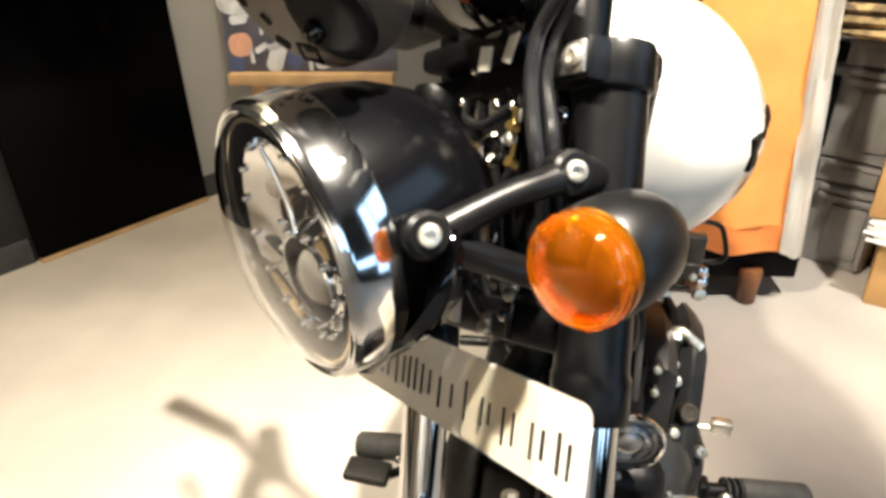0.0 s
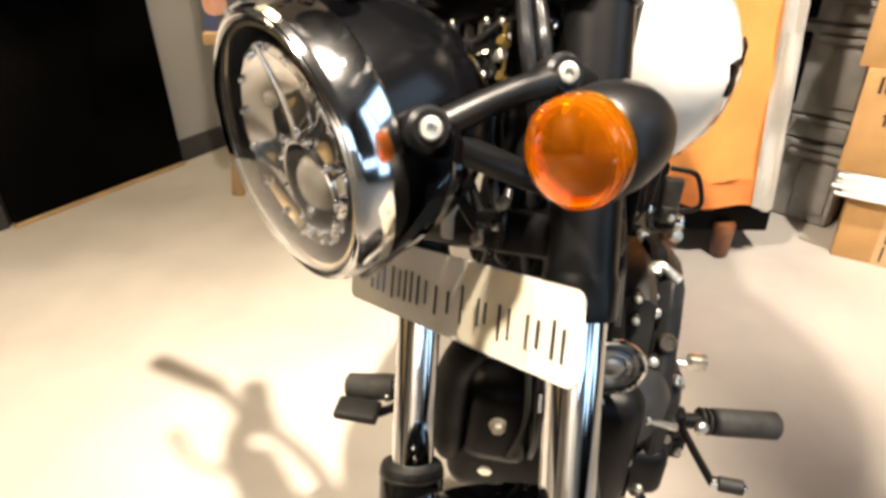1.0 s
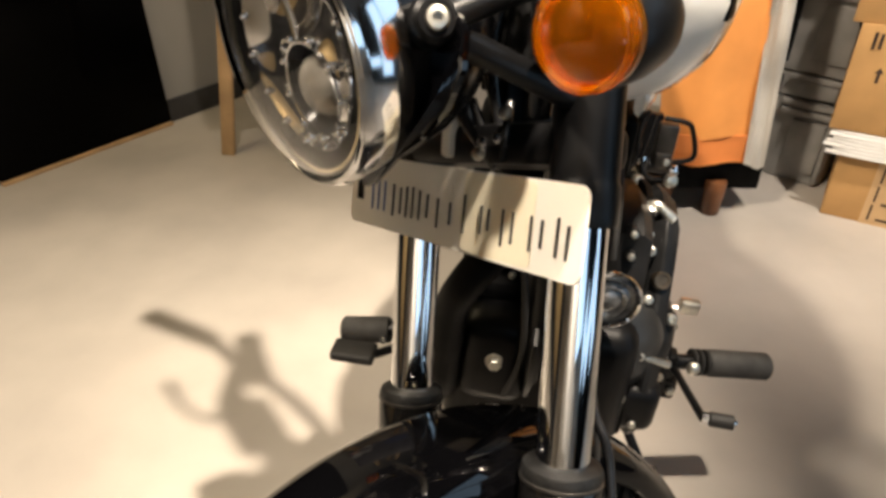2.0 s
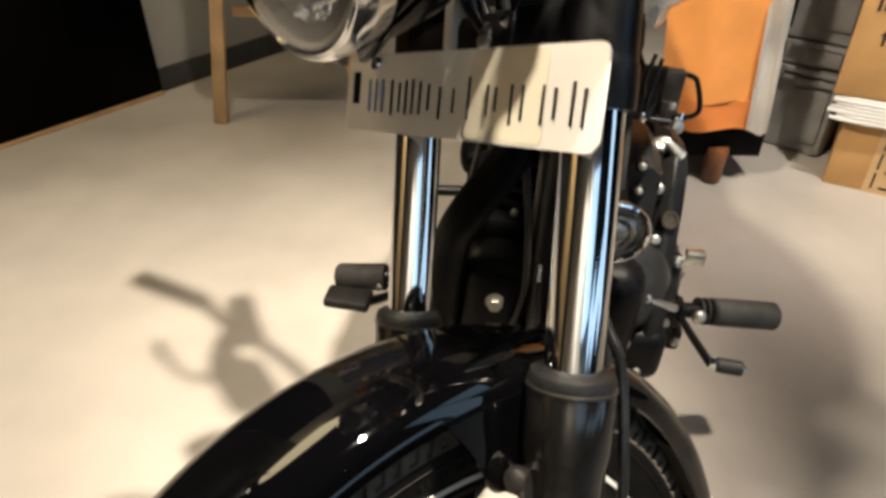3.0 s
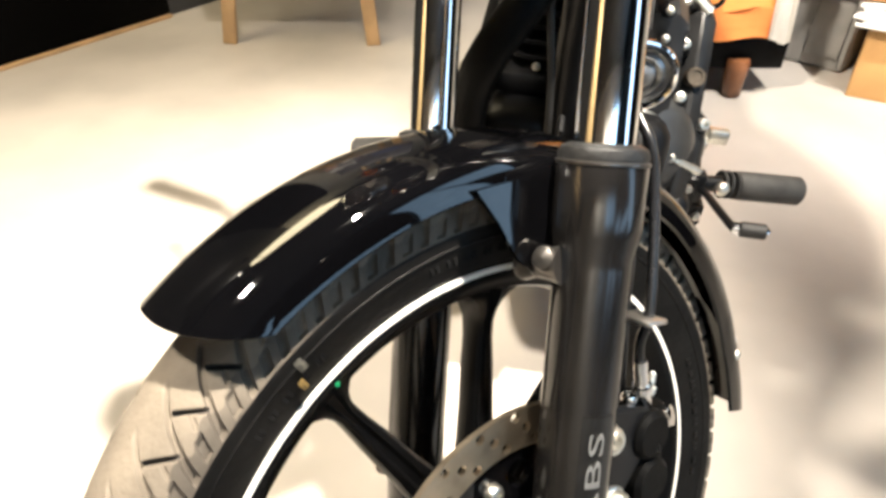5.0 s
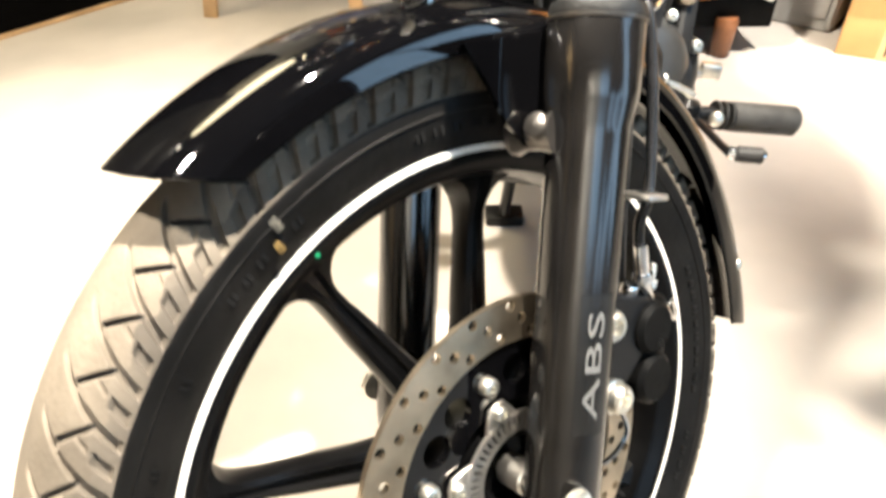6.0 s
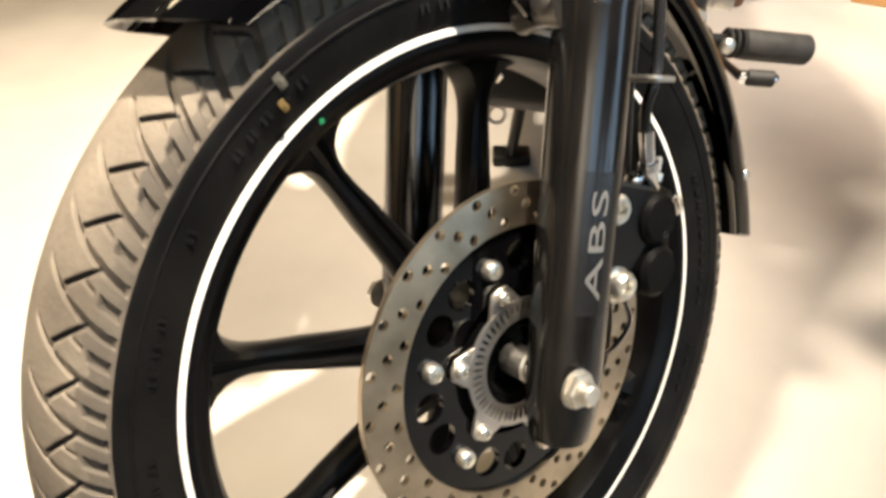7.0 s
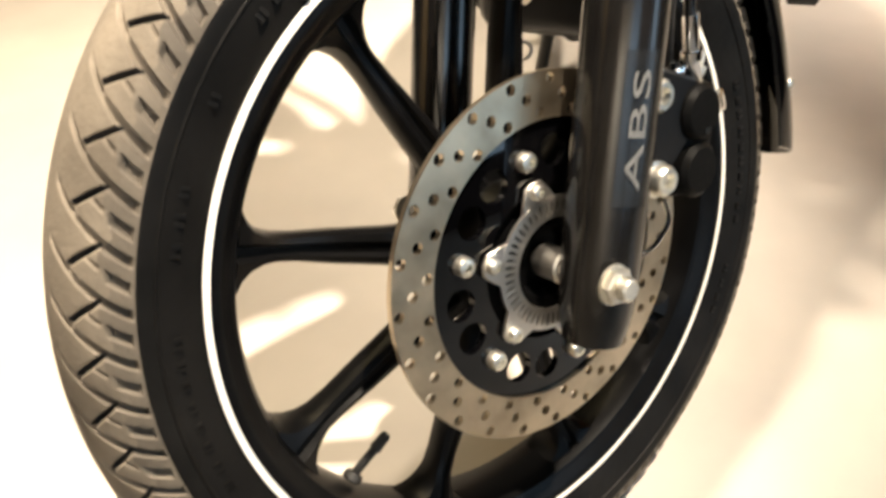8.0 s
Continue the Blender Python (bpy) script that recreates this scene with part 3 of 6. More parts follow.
FZ = (FZ - FX * FZ.dot(FX)).normalized()
FY = FZ.cross(FX)
MF = axes_matrix(Vector((0.1024, 0.3541, 0.2986)), FX, FY, FZ)
# body: x to the left, y back, z up, on the floor below the engine
BX = Vector((0.991, -0.120, -0.061)).normalized()
BY = Vector((0.12, 0.993, 0)).normalized()
BY = (BY - BX * BY.dot(BX)).normalized()
MBK = axes_matrix(Vector((0.205, 0.885, 0.0)), BX, BY, BX.cross(BY))

bike = thing("motorcycle", Matrix.Translation((0.20, 0.85, 0)), "black cruiser motorcycle with a white tank on its side stand", "motorcycle")

# ---- front wheel ----
SPOKE0, NSPOKE = 6.9, 9


def on_wheel(a, r, x=0.0):
    """A point at angle a (degrees from the front, upwards) and radius r."""
    return Vector((x, -r * math.cos(radians(a)), r * math.sin(radians(a))))


AXLE = along((0, 0, 0), (1, 0, 0))
MW = MF @ Matrix.Translation((0.0075, 0, 0))
bm = B()
lathe(bm, [(0.0365, 0.2525), (0.0365, 0.2400), (0.0350, 0.2360), (0.0290, 0.2320), (0.0270, 0.2270), (0.0180, 0.2235), (0.0, 0.2215), (-0.0180, 0.2235), (-0.0270, 0.2270),
           (-0.0290, 0.2310), (-0.0365, 0.2400), (-0.0365, 0.2525), (-0.030, 0.2535), (-0.024, 0.243), (0.024, 0.243), (0.030, 0.2535)], AXLE, 120, closed=True)
wheel = part("front_wheel", bm, WHEELBLACK, bike, "black nine-spoke alloy front wheel", MW)
half = [(0.052, 0.022), (0.08, 0.0165), (0.115, 0.0132), (0.155, 0.0113), (0.18, 0.0092), (0.195, 0.0090), (0.204, 0.0106), (0.212, 0.0148), (0.218, 0.022), (0.2235, 0.036)]
for k in range(NSPOKE):
    a = SPOKE0 + 360 / NSPOKE * k
    bm = B()
    rings = []
    for r, w in half:
        t = 0.0115 if r < 0.19 else 0.0115 + (r - 0.19) * 0.3
        sec = [(-w, 0), (-w, t * 0.45), (-w * 0.82, t * 0.85), (-min(w * 0.45, 0.006), t), (-min(w * 0.22, 0.0028), t * 0.72), (min(w * 0.22, 0.0028), t * 0.72), (min(w * 0.45, 0.006), t), (w * 0.82, t * 0.85), (w, t * 0.45), (w, 0)]
        sec += [(w, -t * 0.45), (w * 0.82, -t * 0.85), (0, -t), (-w * 0.82, -t * 0.85), (-w, -t * 0.45)]
        rad, tan = on_wheel(a, 1), on_wheel(a + 90, 1)
        rings.append([rad * r + tan * u + Vector((x, 0, 0)) for u, x in sec])
    ring_faces(bm, rings, True, True, True)
    part("spoke", bm, WHEELBLACK, wheel, m=MW)
bm = B()
lathe(bm, [(-0.052, 0.018), (-0.052, 0.036), (-0.04, 0.045), (-0.02, 0.058), (0.02, 0.058), (0.035, 0.05), (0.056, 0.046), (0.056, 0.028), (0.044, 0.024), (0.044, 0.0)], AXLE, 48)
part("hub", bm, WHEELBLACK, wheel, m=MW)
bm = B()
lathe(bm, [(0.0366, 0.2438), (0.0374, 0.2441), (0.0374, 0.2480), (0.0366, 0.2483)], AXLE, 160, closed=True)
part("rim_stripe", bm, STRIPE, wheel, "white pinstripe on the rim edge", MW)
bm = B()
lathe(bm, [(-0.0366, 0.2430), (-0.0376, 0.2435), (-0.0376, 0.2505), (-0.0366, 0.2510)], AXLE, 120, closed=True)
part("rim_stripe", bm, STRIPE, wheel, "white pinstripe on the rim edge", MW)
# valve
bm = B()
va = -51
cyl(bm, on_wheel(va, 0.219), on_wheel(va, 0.212), 0.008, 0.0075, 16)
cyl(bm, on_wheel(va, 0.212), on_wheel(va, 0.190, 0.004), 0.0035, 0.0035, 14, 0.0005)
cyl(bm, on_wheel(va, 0.190, 0.004), on_wheel(va, 0.174, 0.007), 0.0048, 0.004, 14)
part("valve", bm, RUBBER, wheel, "rubber tyre valve with a cap", MW)


# tyre with cut grooves
def tyre(name, parent, m, rmid, pitch_n, flip=1):
    """A tyre of section radius about 45 mm; rmid: radius of the crown."""
    per, nv = 56, 176
    steps = pitch_n * per
    verts, faces, mats = [], [], []

    def notch(g, wid, depth):
        g = g % 1.0
        return depth * min(1.0, max(0.0, (wid - min(g, 1 - g)) / 0.035))
    def skew(s):
        return 2.45 * s - 0.75 * s * s
    for i in range(steps):
        u = i / per
        for j in range(nv + 1):
            v = -1 + 2 * j / nv
            th = v * 2.28
            x = 0.0475 * math.sin(th) if abs(th) < math.pi / 2 else math.copysign(0.0475 - 0.011 * ((abs(th) - 1.57) / 0.71) ** 1.4, th)
            rr = rmid - 0.0375 * (1 - math.cos(min(abs(th), math.pi / 2)))
            if abs(th) > math.pi / 2:
                rr -= 0.034 * (abs(th) - math.pi / 2) / 0.71
            s = abs(th) / 1.55
            a = 2 * math.pi * (u - skew(s)) / pitch_n
            uu = u + (0.0 if v > 0 else 0.5)
            cut = slit = 0.0
            if 0.18 < s < 0.97:
                cut = notch(uu, 0.085 + 0.04 * s, 0.0040) * min(1, (s - 0.18) / 0.08) * min(1, (0.97 - s) / 0.03)
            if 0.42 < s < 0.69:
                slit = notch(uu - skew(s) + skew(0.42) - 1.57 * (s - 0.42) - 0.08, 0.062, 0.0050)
            if 0.74 < s < 0.95:
                cut = max(cut, notch(uu - 0.5, 0.14, 0.0030) * min(1, (s - 0.74) / 0.05))
            if 0.56 < s < 0.70:
                cut = max(cut, notch(uu - 0.55, 0.07, 0.0016))
            nrm = Vector((math.sin(th), 0, math.cos(th)))
            p = Vector((x, 0, rr)) - nrm * max(cut, slit)
            verts.append((p.x, -p.z * math.cos(a), p.z * math.sin(a)))
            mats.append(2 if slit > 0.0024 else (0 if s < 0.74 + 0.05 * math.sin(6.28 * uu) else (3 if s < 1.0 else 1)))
    for i in range(steps):
        k = (i + 1) % steps
        for j in range(nv):
            faces.append((i * (nv + 1) + j, i * (nv + 1) + j + 1, k * (nv + 1) + j + 1, k * (nv + 1) + j))
    me = bpy.data.meshes.new(name)
    t = WORLD_OF[parent].inverted() @ m
    me.from_pydata([t @ Vector(p) for p in verts], [], faces)
    me.materials.append(TREAD)
    me.materials.append(SIDEWALL)
    me.materials.append(GROOVESHADE)
    me.materials.append(SHOULDER)
    for f in me.polygons:
        q = [mats[w] for w in f.vertices]
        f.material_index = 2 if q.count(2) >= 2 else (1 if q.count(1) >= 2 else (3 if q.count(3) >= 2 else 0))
        f.use_smooth = True
    me.set_sharp_from_angle(angle=radians(50))
    ob = new(name, me)
    ob.parent = parent
    WORLD_OF[ob] = WORLD_OF[parent]
    return ob


tagged(tyre("tyre", wheel, MW, 0.3206, 64), "dusty road tyre with curved tread grooves")
# moulded letters and ribs on the sidewall
rng = random.Random(11)
for a0, a1 in ((-25, 52), (70, 100), (150, 200), (250, 290)):
    bm = B()
    a = a0
    while a < a1:
        w = rng.uniform(1.6, 2.6)
        for q in range(2):
            aa = a + q * w * 0.5
            p, z = on_wheel(aa, 0.268, 0.0431), on_wheel(aa, 1)
            rbox(bm, (0, 0, 0), (0.0024, 0.0016, 0.0120), 0, along(p, z, on_wheel(aa + 90, 1)))
        a += w + (9.0 if rng.random() < 0.16 else 1.1)
    tagged(part("moulded_lettering", bm, SIDEWALL, wheel, "raised black sidewall marks", MW), "raised black sidewall marks", kind="stuff")
bm = B()
lathe(bm, [(0.0455, 0.2735), (0.0468, 0.2745), (0.0468, 0.2755), (0.0455, 0.2765)], AXLE, 120, closed=True)
part("sidewall_rib", bm, SIDEWALL, wheel, m=MW)
for a, r, mt, w in ((47.2, 0.2745, mat("pale_paint_mark", (0.065, 0.06, 0.047), 0.7, vary=0.45, scale=300), 0.0060), (45.6, 0.2635, mat("yellow_paint_mark", (0.13, 0.08, 0.015), 0.7, vary=0.45, scale=300), 0.0045)):
    bm = B()
    rbox(bm, (0, 0, 0.0), (w, 0.0016, w * 1.6), 0.0006, along(on_wheel(a, r, 0.0462), on_wheel(a, 1), on_wheel(a + 90, 1)))
    part("paint_mark", bm, mt, wheel, "small paint mark on the sidewall", MW)
bm = B()
lathe(bm, [(0, 0.0020), (0.0010, 0.0017), (0.0010, 0)], along(on_wheel(49, 0.2375, 0.0358), (1, 0, 0)), 14)
part("green_dot", bm, mat("green_sticker", (0.0, 0.12, 0.045), 0.5), wheel, "small green sticker dot", MW)

# brake disc
bm = B()
holed_band(bm, 0.1075, 0.140, 72, 3, lambda c, w: 0.0042 if (c + w) % 3 == 0 else 0, 0.0625, 0.0675)
disc = part("brake_disc", bm, DISC_STEEL, wheel, "drilled steel front brake disc", MF)
bm = B()
holed_band(bm, 0.060, 0.108, 18, 1, lambda c, w: 0.0120 if c % 3 != 0 else 0, 0.058, 0.064, 1.0, 5)
bm.transform(Matrix.Rotation(radians(10 - 6.2), 4, "X"))
part("disc_carrier", bm, GLOSS, wheel, m=MF)
bm = B()
lathe(bm, [(0.050, 0.06), (0.056, 0.062), (0.056, 0.045), (0.050, 0.042)], AXLE, 60, closed=True)
part("carrier_hub", bm, MATTE, wheel, m=MF)
for k in range(6):
    a = 6.2 + 60 * k
    bm = B()
    bolt(bm, on_wheel(a, 0.0835, 0.064), (1, 0, 0), 0.0073, 0.0085, True)
    part("disc_bolt", bm, ZINC, wheel, m=MF)
bm = B()
holed_band(bm, 0.0355, 0.0520, 52, 1, lambda c, w: 0.0052, 0.067, 0.0695, 0.24)
part("abs_ring", bm, STEEL, wheel, "slotted steel sensor ring", MF)
for k in range(6):
    a = 6.2 + 60 * k
    bm = B()
    m = along(on_wheel(a, 0.0, 0.0), (1, 0, 0), on_wheel(a, 1))
    prism(bm, [(0.049, -0.016), (0.058, -0.012), (0.066, -0.0075), (0.068, 0), (0.066, 0.0075), (0.058, 0.012), (0.049, 0.016)], 0.066, 0.0692, m, 0.0006)
    part("ring_lug", bm, STEEL, wheel, m=MF)
    bm = B()
    bolt(bm, on_wheel(a, 0.0605, 0.069), (1, 0, 0), 0.0058, 0.006, True)
    part("ring_bolt", bm, ZINC, wheel, m=MF)
bm = B()
cyl(bm, (-0.12, 0, 0), (0.112, 0, 0), 0.0085)
cyl(bm, (0.056, 0, 0), (0.082, 0, 0), 0.013)
part("axle", bm, STEEL, wheel, m=MF)

# ---- fork ----
LX, RX, LY = 0.098, -0.107, 0.016
for x, nm in ((LX, "left"), (RX, "right")):
    m = MF @ Matrix.Translation((x, LY, 0))
    bm = B()
    lathe(bm, [(-0.054, 0.019), (-0.052, 0.0225), (-0.030, 0.0268), (0.0, 0.0285), (0.16, 0.0282), (0.256, 0.0278), (0.262, 0.0280), (0.278, 0.0308), (0.284, 0.0315), (0.326, 0.0318), (0.329, 0.0306)], None, 48)
    leg = part("fork_leg", bm, FORKLEG, bike, "satin black lower fork leg", m)
    bm = B()
    lathe(bm, [(0.3285, 0.0210), (0.3285, 0.0308), (0.333, 0.0318), (0.338, 0.0300), (0.341, 0.0245), (0.341, 0.0210)], None, 48)
    part("dust_seal", bm, SEALRUBBER, leg, "dark rubber dust seal", m)
    bm = B()
    lathe(bm, [(0.3265, 0.0317), (0.3272, 0.0326), (0.3288, 0.0326), (0.3296, 0.0306)], None, 48, closed=True)
    part("seal_ring", bm, GUNMETAL, leg, "thin metal ring under the seal", m)
    bm = B()
    cyl(bm, (0, 0, 0.30), (0, 0, 0.56), 0.0210, seg=48)
    part("fork_tube", bm, CHROME, bike, "chrome fork tube", m)
    bm = B()
    lathe(bm, [(0.520, 0.0215), (0.520, 0.0265), (0.523, 0.0275), (0.549, 0.0275), (0.552, 0.0262), (0.556, 0.0258), (0.745, 0.0258), (0.745, 0.02)], None, 48)
    part("fork_cover", bm, SATIN, bike, "satin black upper fork cover", m)
    bm = B()
    lathe(bm, [(0.742, 0.026), (0.743, 0.0285), (0.7445, 0.0296), (0.770, 0.0296), (0.774, 0.0280), (0.775, 0.0)], None, 48)
    if x > 0:
        rbox(bm, (-0.004, -0.024, 0.7585), (0.046, 0.034, 0.030), 0.005)
    part("top_clamp", bm, SATIN, bike, "satin black upper fork clamp", m)
    bm = B()
    s = 1 if x > 0 else -1
    hexnut(bm, (s * 0.028 if s > 0 else -0.03, -LY, 0.0), (s, 0, 0), 0.0135, 0.007)
    lathe(bm, [(0, 0.0145), (0.002, 0.0145), (0.002, 0.010)], along((s * 0.0265, -LY, 0), (s, 0, 0)), 24)
    cyl(bm, (s * 0.035, -LY, 0), (s * 0.043, -LY, 0), 0.0085, 0.008, 20)
    part("axle_nut", bm, ZINC, bike, "bright zinc axle nut", m)
bm = B()
rbox(bm, (0.1005, -0.0250, 0.7585), (0.026, 0.004, 0.021), 0.0012)
part("clamp_face", bm, STEEL, bike, "bright machined clamp face", MF)
bm = B()
bolt(bm, (0.1045, -0.0268, 0.7585), (0.1, -1, 0), 0.0078, 0.0045)
part("clamp_bolt", bm, ZINC, bike, m=MF)
bm = B()
cyl(bm, (0.036, 0.050, 0.772), (0.036, 0.052, 0.862), 0.019)
part("handlebar_riser", bm, SATIN, bike, "black handlebar riser", MF)
for p, sz, tilt in (((0.015, -0.030, 0.772), (0.014, 0.002, 0.018), 8), ((0.045, -0.030, 0.777), (0.010, 0.002, 0.026), 24)):
    bm = B()
    rbox(bm, (0, 0, 0), sz, 0.0006, Matrix.Translation(p) @ pose(0, 0, 0, 0, tilt, 0))
    part("cable_tag", bm, PLATE, bike, "small white cable tag", MF)
# yokes between the legs
bm = B()
rbox(bm, (0, 0.03, 0.578), (0.20, 0.075, 0.036), 0.010)
cyl(bm, (0, 0.055, 0.56), (0, 0.055, 0.80), 0.026)
part("lower_yoke", bm, SATIN, bike, "black lower fork yoke", MF)
bm = B()
rbox(bm, (0, 0.035, 0.768), (0.21, 0.06, 0.026), 0.008)
part("upper_yoke", bm, SATIN, bike, "black upper fork yoke", MF)
# black label with silver letters on the left leg
bm = B()
rows = []
for k in range(9):
    a = radians(-42 + 50 * k / 8)
    rows.append([Vector((LX + r * math.cos(a), LY + r * math.sin(a), z)) for r, z in ((0.0287, 0.052), (0.0287, 0.152), (0.0291, 0.152), (0.0291, 0.052))])
ring_faces(bm, rows, True, True, True)
part("fork_label", bm, mat("smoky_label_film", (0.010, 0.0096, 0.0092), 0.25, 0.0, 0.2, 60), bike, "dark label with silver ABS letters", MF)
cu = bpy.data.curves.new("letters", "FONT")
cu.body, cu.size, cu.align_x, cu.align_y, cu.extrude, cu.resolution_u = "ABS", 0.030, "CENTER", "CENTER", 0.0003, 3
cu.space_character = 1.05
tmp = new("letters", cu)
dg = bpy.context.evaluated_depsgraph_get()
bm = B()
bm.from_mesh(tmp.evaluated_get(dg).to_mesh())
bpy.data.objects.remove(tmp)
bmesh.ops.subdivide_edges(bm, edges=bm.edges, cuts=4)
for v in bm.verts:
    # text runs up the leg and wraps round it
    a = radians(-18) - (v.co.y * 0.56) / 0.0293
    r = 0.0296 + v.co.z
    v.co = Vector((LX + r * math.cos(a), LY + r * math.sin(a), 0.1025 + v.co.x * 1.50))
part("fork_letters", bm, mat("silver_letters", (0.14, 0.14, 0.138), 0.45, 0.2, 0.1, 300), bike, "silver ABS letters", MF)

# ---- caliper and hoses ----
bm = B()
rbox(bm, (0.086, 0.098, 0.092), (0.048, 0.044, 0.088), 0.012)
lathe(bm, [(-0.03, 0.018), (-0.026, 0.021), (0.022, 0.021), (0.026, 0.017), (0.026, 0)], along((0.090, 0.098, 0.070), (1, 0, 0)), 28)
lathe(bm, [(-0.03, 0.018), (-0.026, 0.021), (0.022, 0.021), (0.026, 0.017), (0.026, 0)], along((0.090, 0.092, 0.112), (1, 0, 0)), 28)
cal = part("brake_caliper", bm, MATTE, bike, "black front brake caliper", MF)
bm = B()
prism(bm, [(0.02, 0.05), (0.055, 0.055), (0.085, 0.09), (0.09, 0.135), (0.05, 0.142), (0.02, 0.138)], 0.098, 0.110, axes_matrix(Vector((0, 0, 0)), Vector((0, 1, 0)), Vector((0, 0, 1)), Vector((1, 0, 0))), 0.003)
part("caliper_bracket", bm, SATIN, cal, m=MF)
for p in ((0.110, 0.034, 0.124), (0.110, 0.050, 0.066)):
    bm = B()
    lathe(bm, [(0, 0.0130), (0.003, 0.0134), (0.004, 0.0112), (0.010, 0.0112), (0.013, 0.009), (0.013, 0.006), (0.008, 0.0055), (0.008, 0)], along(p, (1, 0, 0)), 24)
    part("caliper_bolt", bm, ZINC, cal, "zinc caliper bolt", MF)
bm = B()
bolt(bm, (0.104, 0.108, 0.117), (0.7, 0.4, 0.5), 0.0085, 0.010, False)
bolt(bm, (0.096, 0.078, 0.138), (0.3, 0, 1), 0.007, 0.008, False)
part("banjo_bolt", bm, CHROME, cal, m=MF)
bm = B()
sweep(bm, [(0.098, 0.100, 0.128), (0.105, 0.082, 0.150), (0.109, 0.066, 0.190), (0.115, 0.065, 0.215), (0.113, 0.065, 0.260), (0.108, 0.065, 0.305), (0.100, 0.065, 0.342), (0.083, 0.065, 0.368), (0.06, 0.07, 0.42), (0.03, 0.075, 0.55)], 0.0042, 10)
part("brake_hose", bm, HOSE, bike, "black front brake hose", MF)
bm = B()
sweep(bm, [(0.086, 0.07, 0.05), (0.090, 0.078, 0.07), (0.088, 0.082, 0.12), (0.086, 0.078, 0.2), (0.084, 0.078, 0.28), (0.076, 0.078, 0.36), (0.05, 0.08, 0.45)], 0.0024, 8)
part("sensor_wire", bm, RUBBER, bike, m=MF)
bm = B()
sweep(bm, [(0.0985, 0.099, 0.130), (0.1045, 0.083, 0.149), (0.1085, 0.070, 0.178)], [0.0066, 0.0058, 0.0056], 14, 5)
lathe(bm, [(0, 0.0078), (0.006, 0.0078), (0.0065, 0.006)], along((0.1045, 0.083, 0.149), (0.1, -0.35, 0.9)), 16)
part("hose_ferrule", bm, CHROME, cal, "chrome hose ferrule", MF)
bm = B()
hexnut(bm, (0.094, 0.106, 0.138), (0.1, 0.2, 1), 0.0062, 0.007)
cyl(bm, (0.0945, 0.107, 0.145), (0.095, 0.109, 0.157), 0.0034, 0.0028, 12)
part("bleed_nipple", bm, ZINC, cal, m=MF)
bm = B()
bolt(bm, (0.112, 0.098, 0.100), (1, 0, 0), 0.0045, 0.004)
part("pad_pin", bm, ZINC, cal, m=MF)
bm = B()
lathe(bm, [(0, 0.0105), (0.004, 0.0105), (0.005, 0.0085), (0.010, 0.0085), (0.011, 0.006), (0.011, 0)], along((0.100, 0.118, 0.118), (0.85, 0.3, 0.3)), 20)
part("banjo_fitting", bm, CHROME, cal, "bright hose fitting", MF)
bm = B()
sweep(bm, [(0.112, 0.062, 0.050), (0.114, 0.068, 0.034), (0.110, 0.060, 0.016), (0.104, 0.048, 0.006)], 0.002, 8, 5)
part("wire_clip", bm, CHROME, cal, "bright wire clip", MF)
bm = B()
rbox(bm, (0.113, 0.060, 0.214), (0.03, 0.022, 0.004), 0.0015)
part("hose_clip", bm, STEEL, bike, m=MF)

# ---- front mudguard ----
bm = B()


def guard_section(f):
    """Cross-section at the share f of the way from front to back; squared shoulders, flat-cut front edge."""
    out, inn = [], []
    deep = 0.0375 + 0.020 * max(0.0, f - 0.6) / 0.4
    for j in range(25):
        th = (-1 + j / 12) * math.pi / 2
        x = 0.0075 + 0.0635 * math.copysign(abs(math.sin(th)) ** 0.90, th)
        r = 0.348 - deep * (1 - max(0.0, math.cos(th)) ** 0.76)
        a0 = math.degrees(math.asin(0.2285 / r))
        a1 = 170.0 - (0.348 - r) / 0.0575 * 5
        a = a0 + (a1 - a0) * f
        x = 0.0075 + (x - 0.0075) * (1 + 0.07 * max(0.0, f - 0.88) / 0.12)
        out.append(on_wheel(a, r, x))
        inn.append(on_wheel(a, r - 0.0018, 0.0075 + (x - 0.0075) * 0.965))
    return out + inn[::-1]


rings = [guard_section(k / 64) for k in range(65)]
ring_faces(bm, rings, True, True, True)
guard = part("front_mudguard", bm, GLOSS, bike, "gloss black front mudguard", MF, 50)
bm = B()
for s in (1, -1):
    x = 0.0075 + s * 0.066
    outline = [on_wheel(a, r) for a, r in ((76, 0.316), (90, 0.322), (104, 0.320), (108, 0.30), (100, 0.262), (92, 0.248), (86, 0.246), (82, 0.262), (79, 0.29))]
    rings = [[Vector((xx, p.y, p.z)) for p in outline] for xx in (x - 0.0015, x + 0.0025)]
    ring_faces(bm, rings, True, True, True)
part("stay_plate", bm, GLOSS, guard, "black mudguard stay", MF)
for s in (1, -1):
    bm = B()
    lathe(bm, [(0.0, 0.0125), (0.004, 0.0135), (0.012, 0.0105), (0.022, 0.0110), (0.036, 0.0150)], along((s * 0.058, -0.014, 0.252), (s, 0.2, 0.12)), 24)
    part("stay_boss", bm, GUNMETAL, guard, "dull metal stay boss", MF)
    bm = B()
    bolt(bm, (s * 0.084, -0.016, 0.259), (s * 0.25, -1, 0.25), 0.0092, 0.008, False)
    part("stay_bolt", bm, GUNMETAL, guard, "bright domed stay bolt", MF)
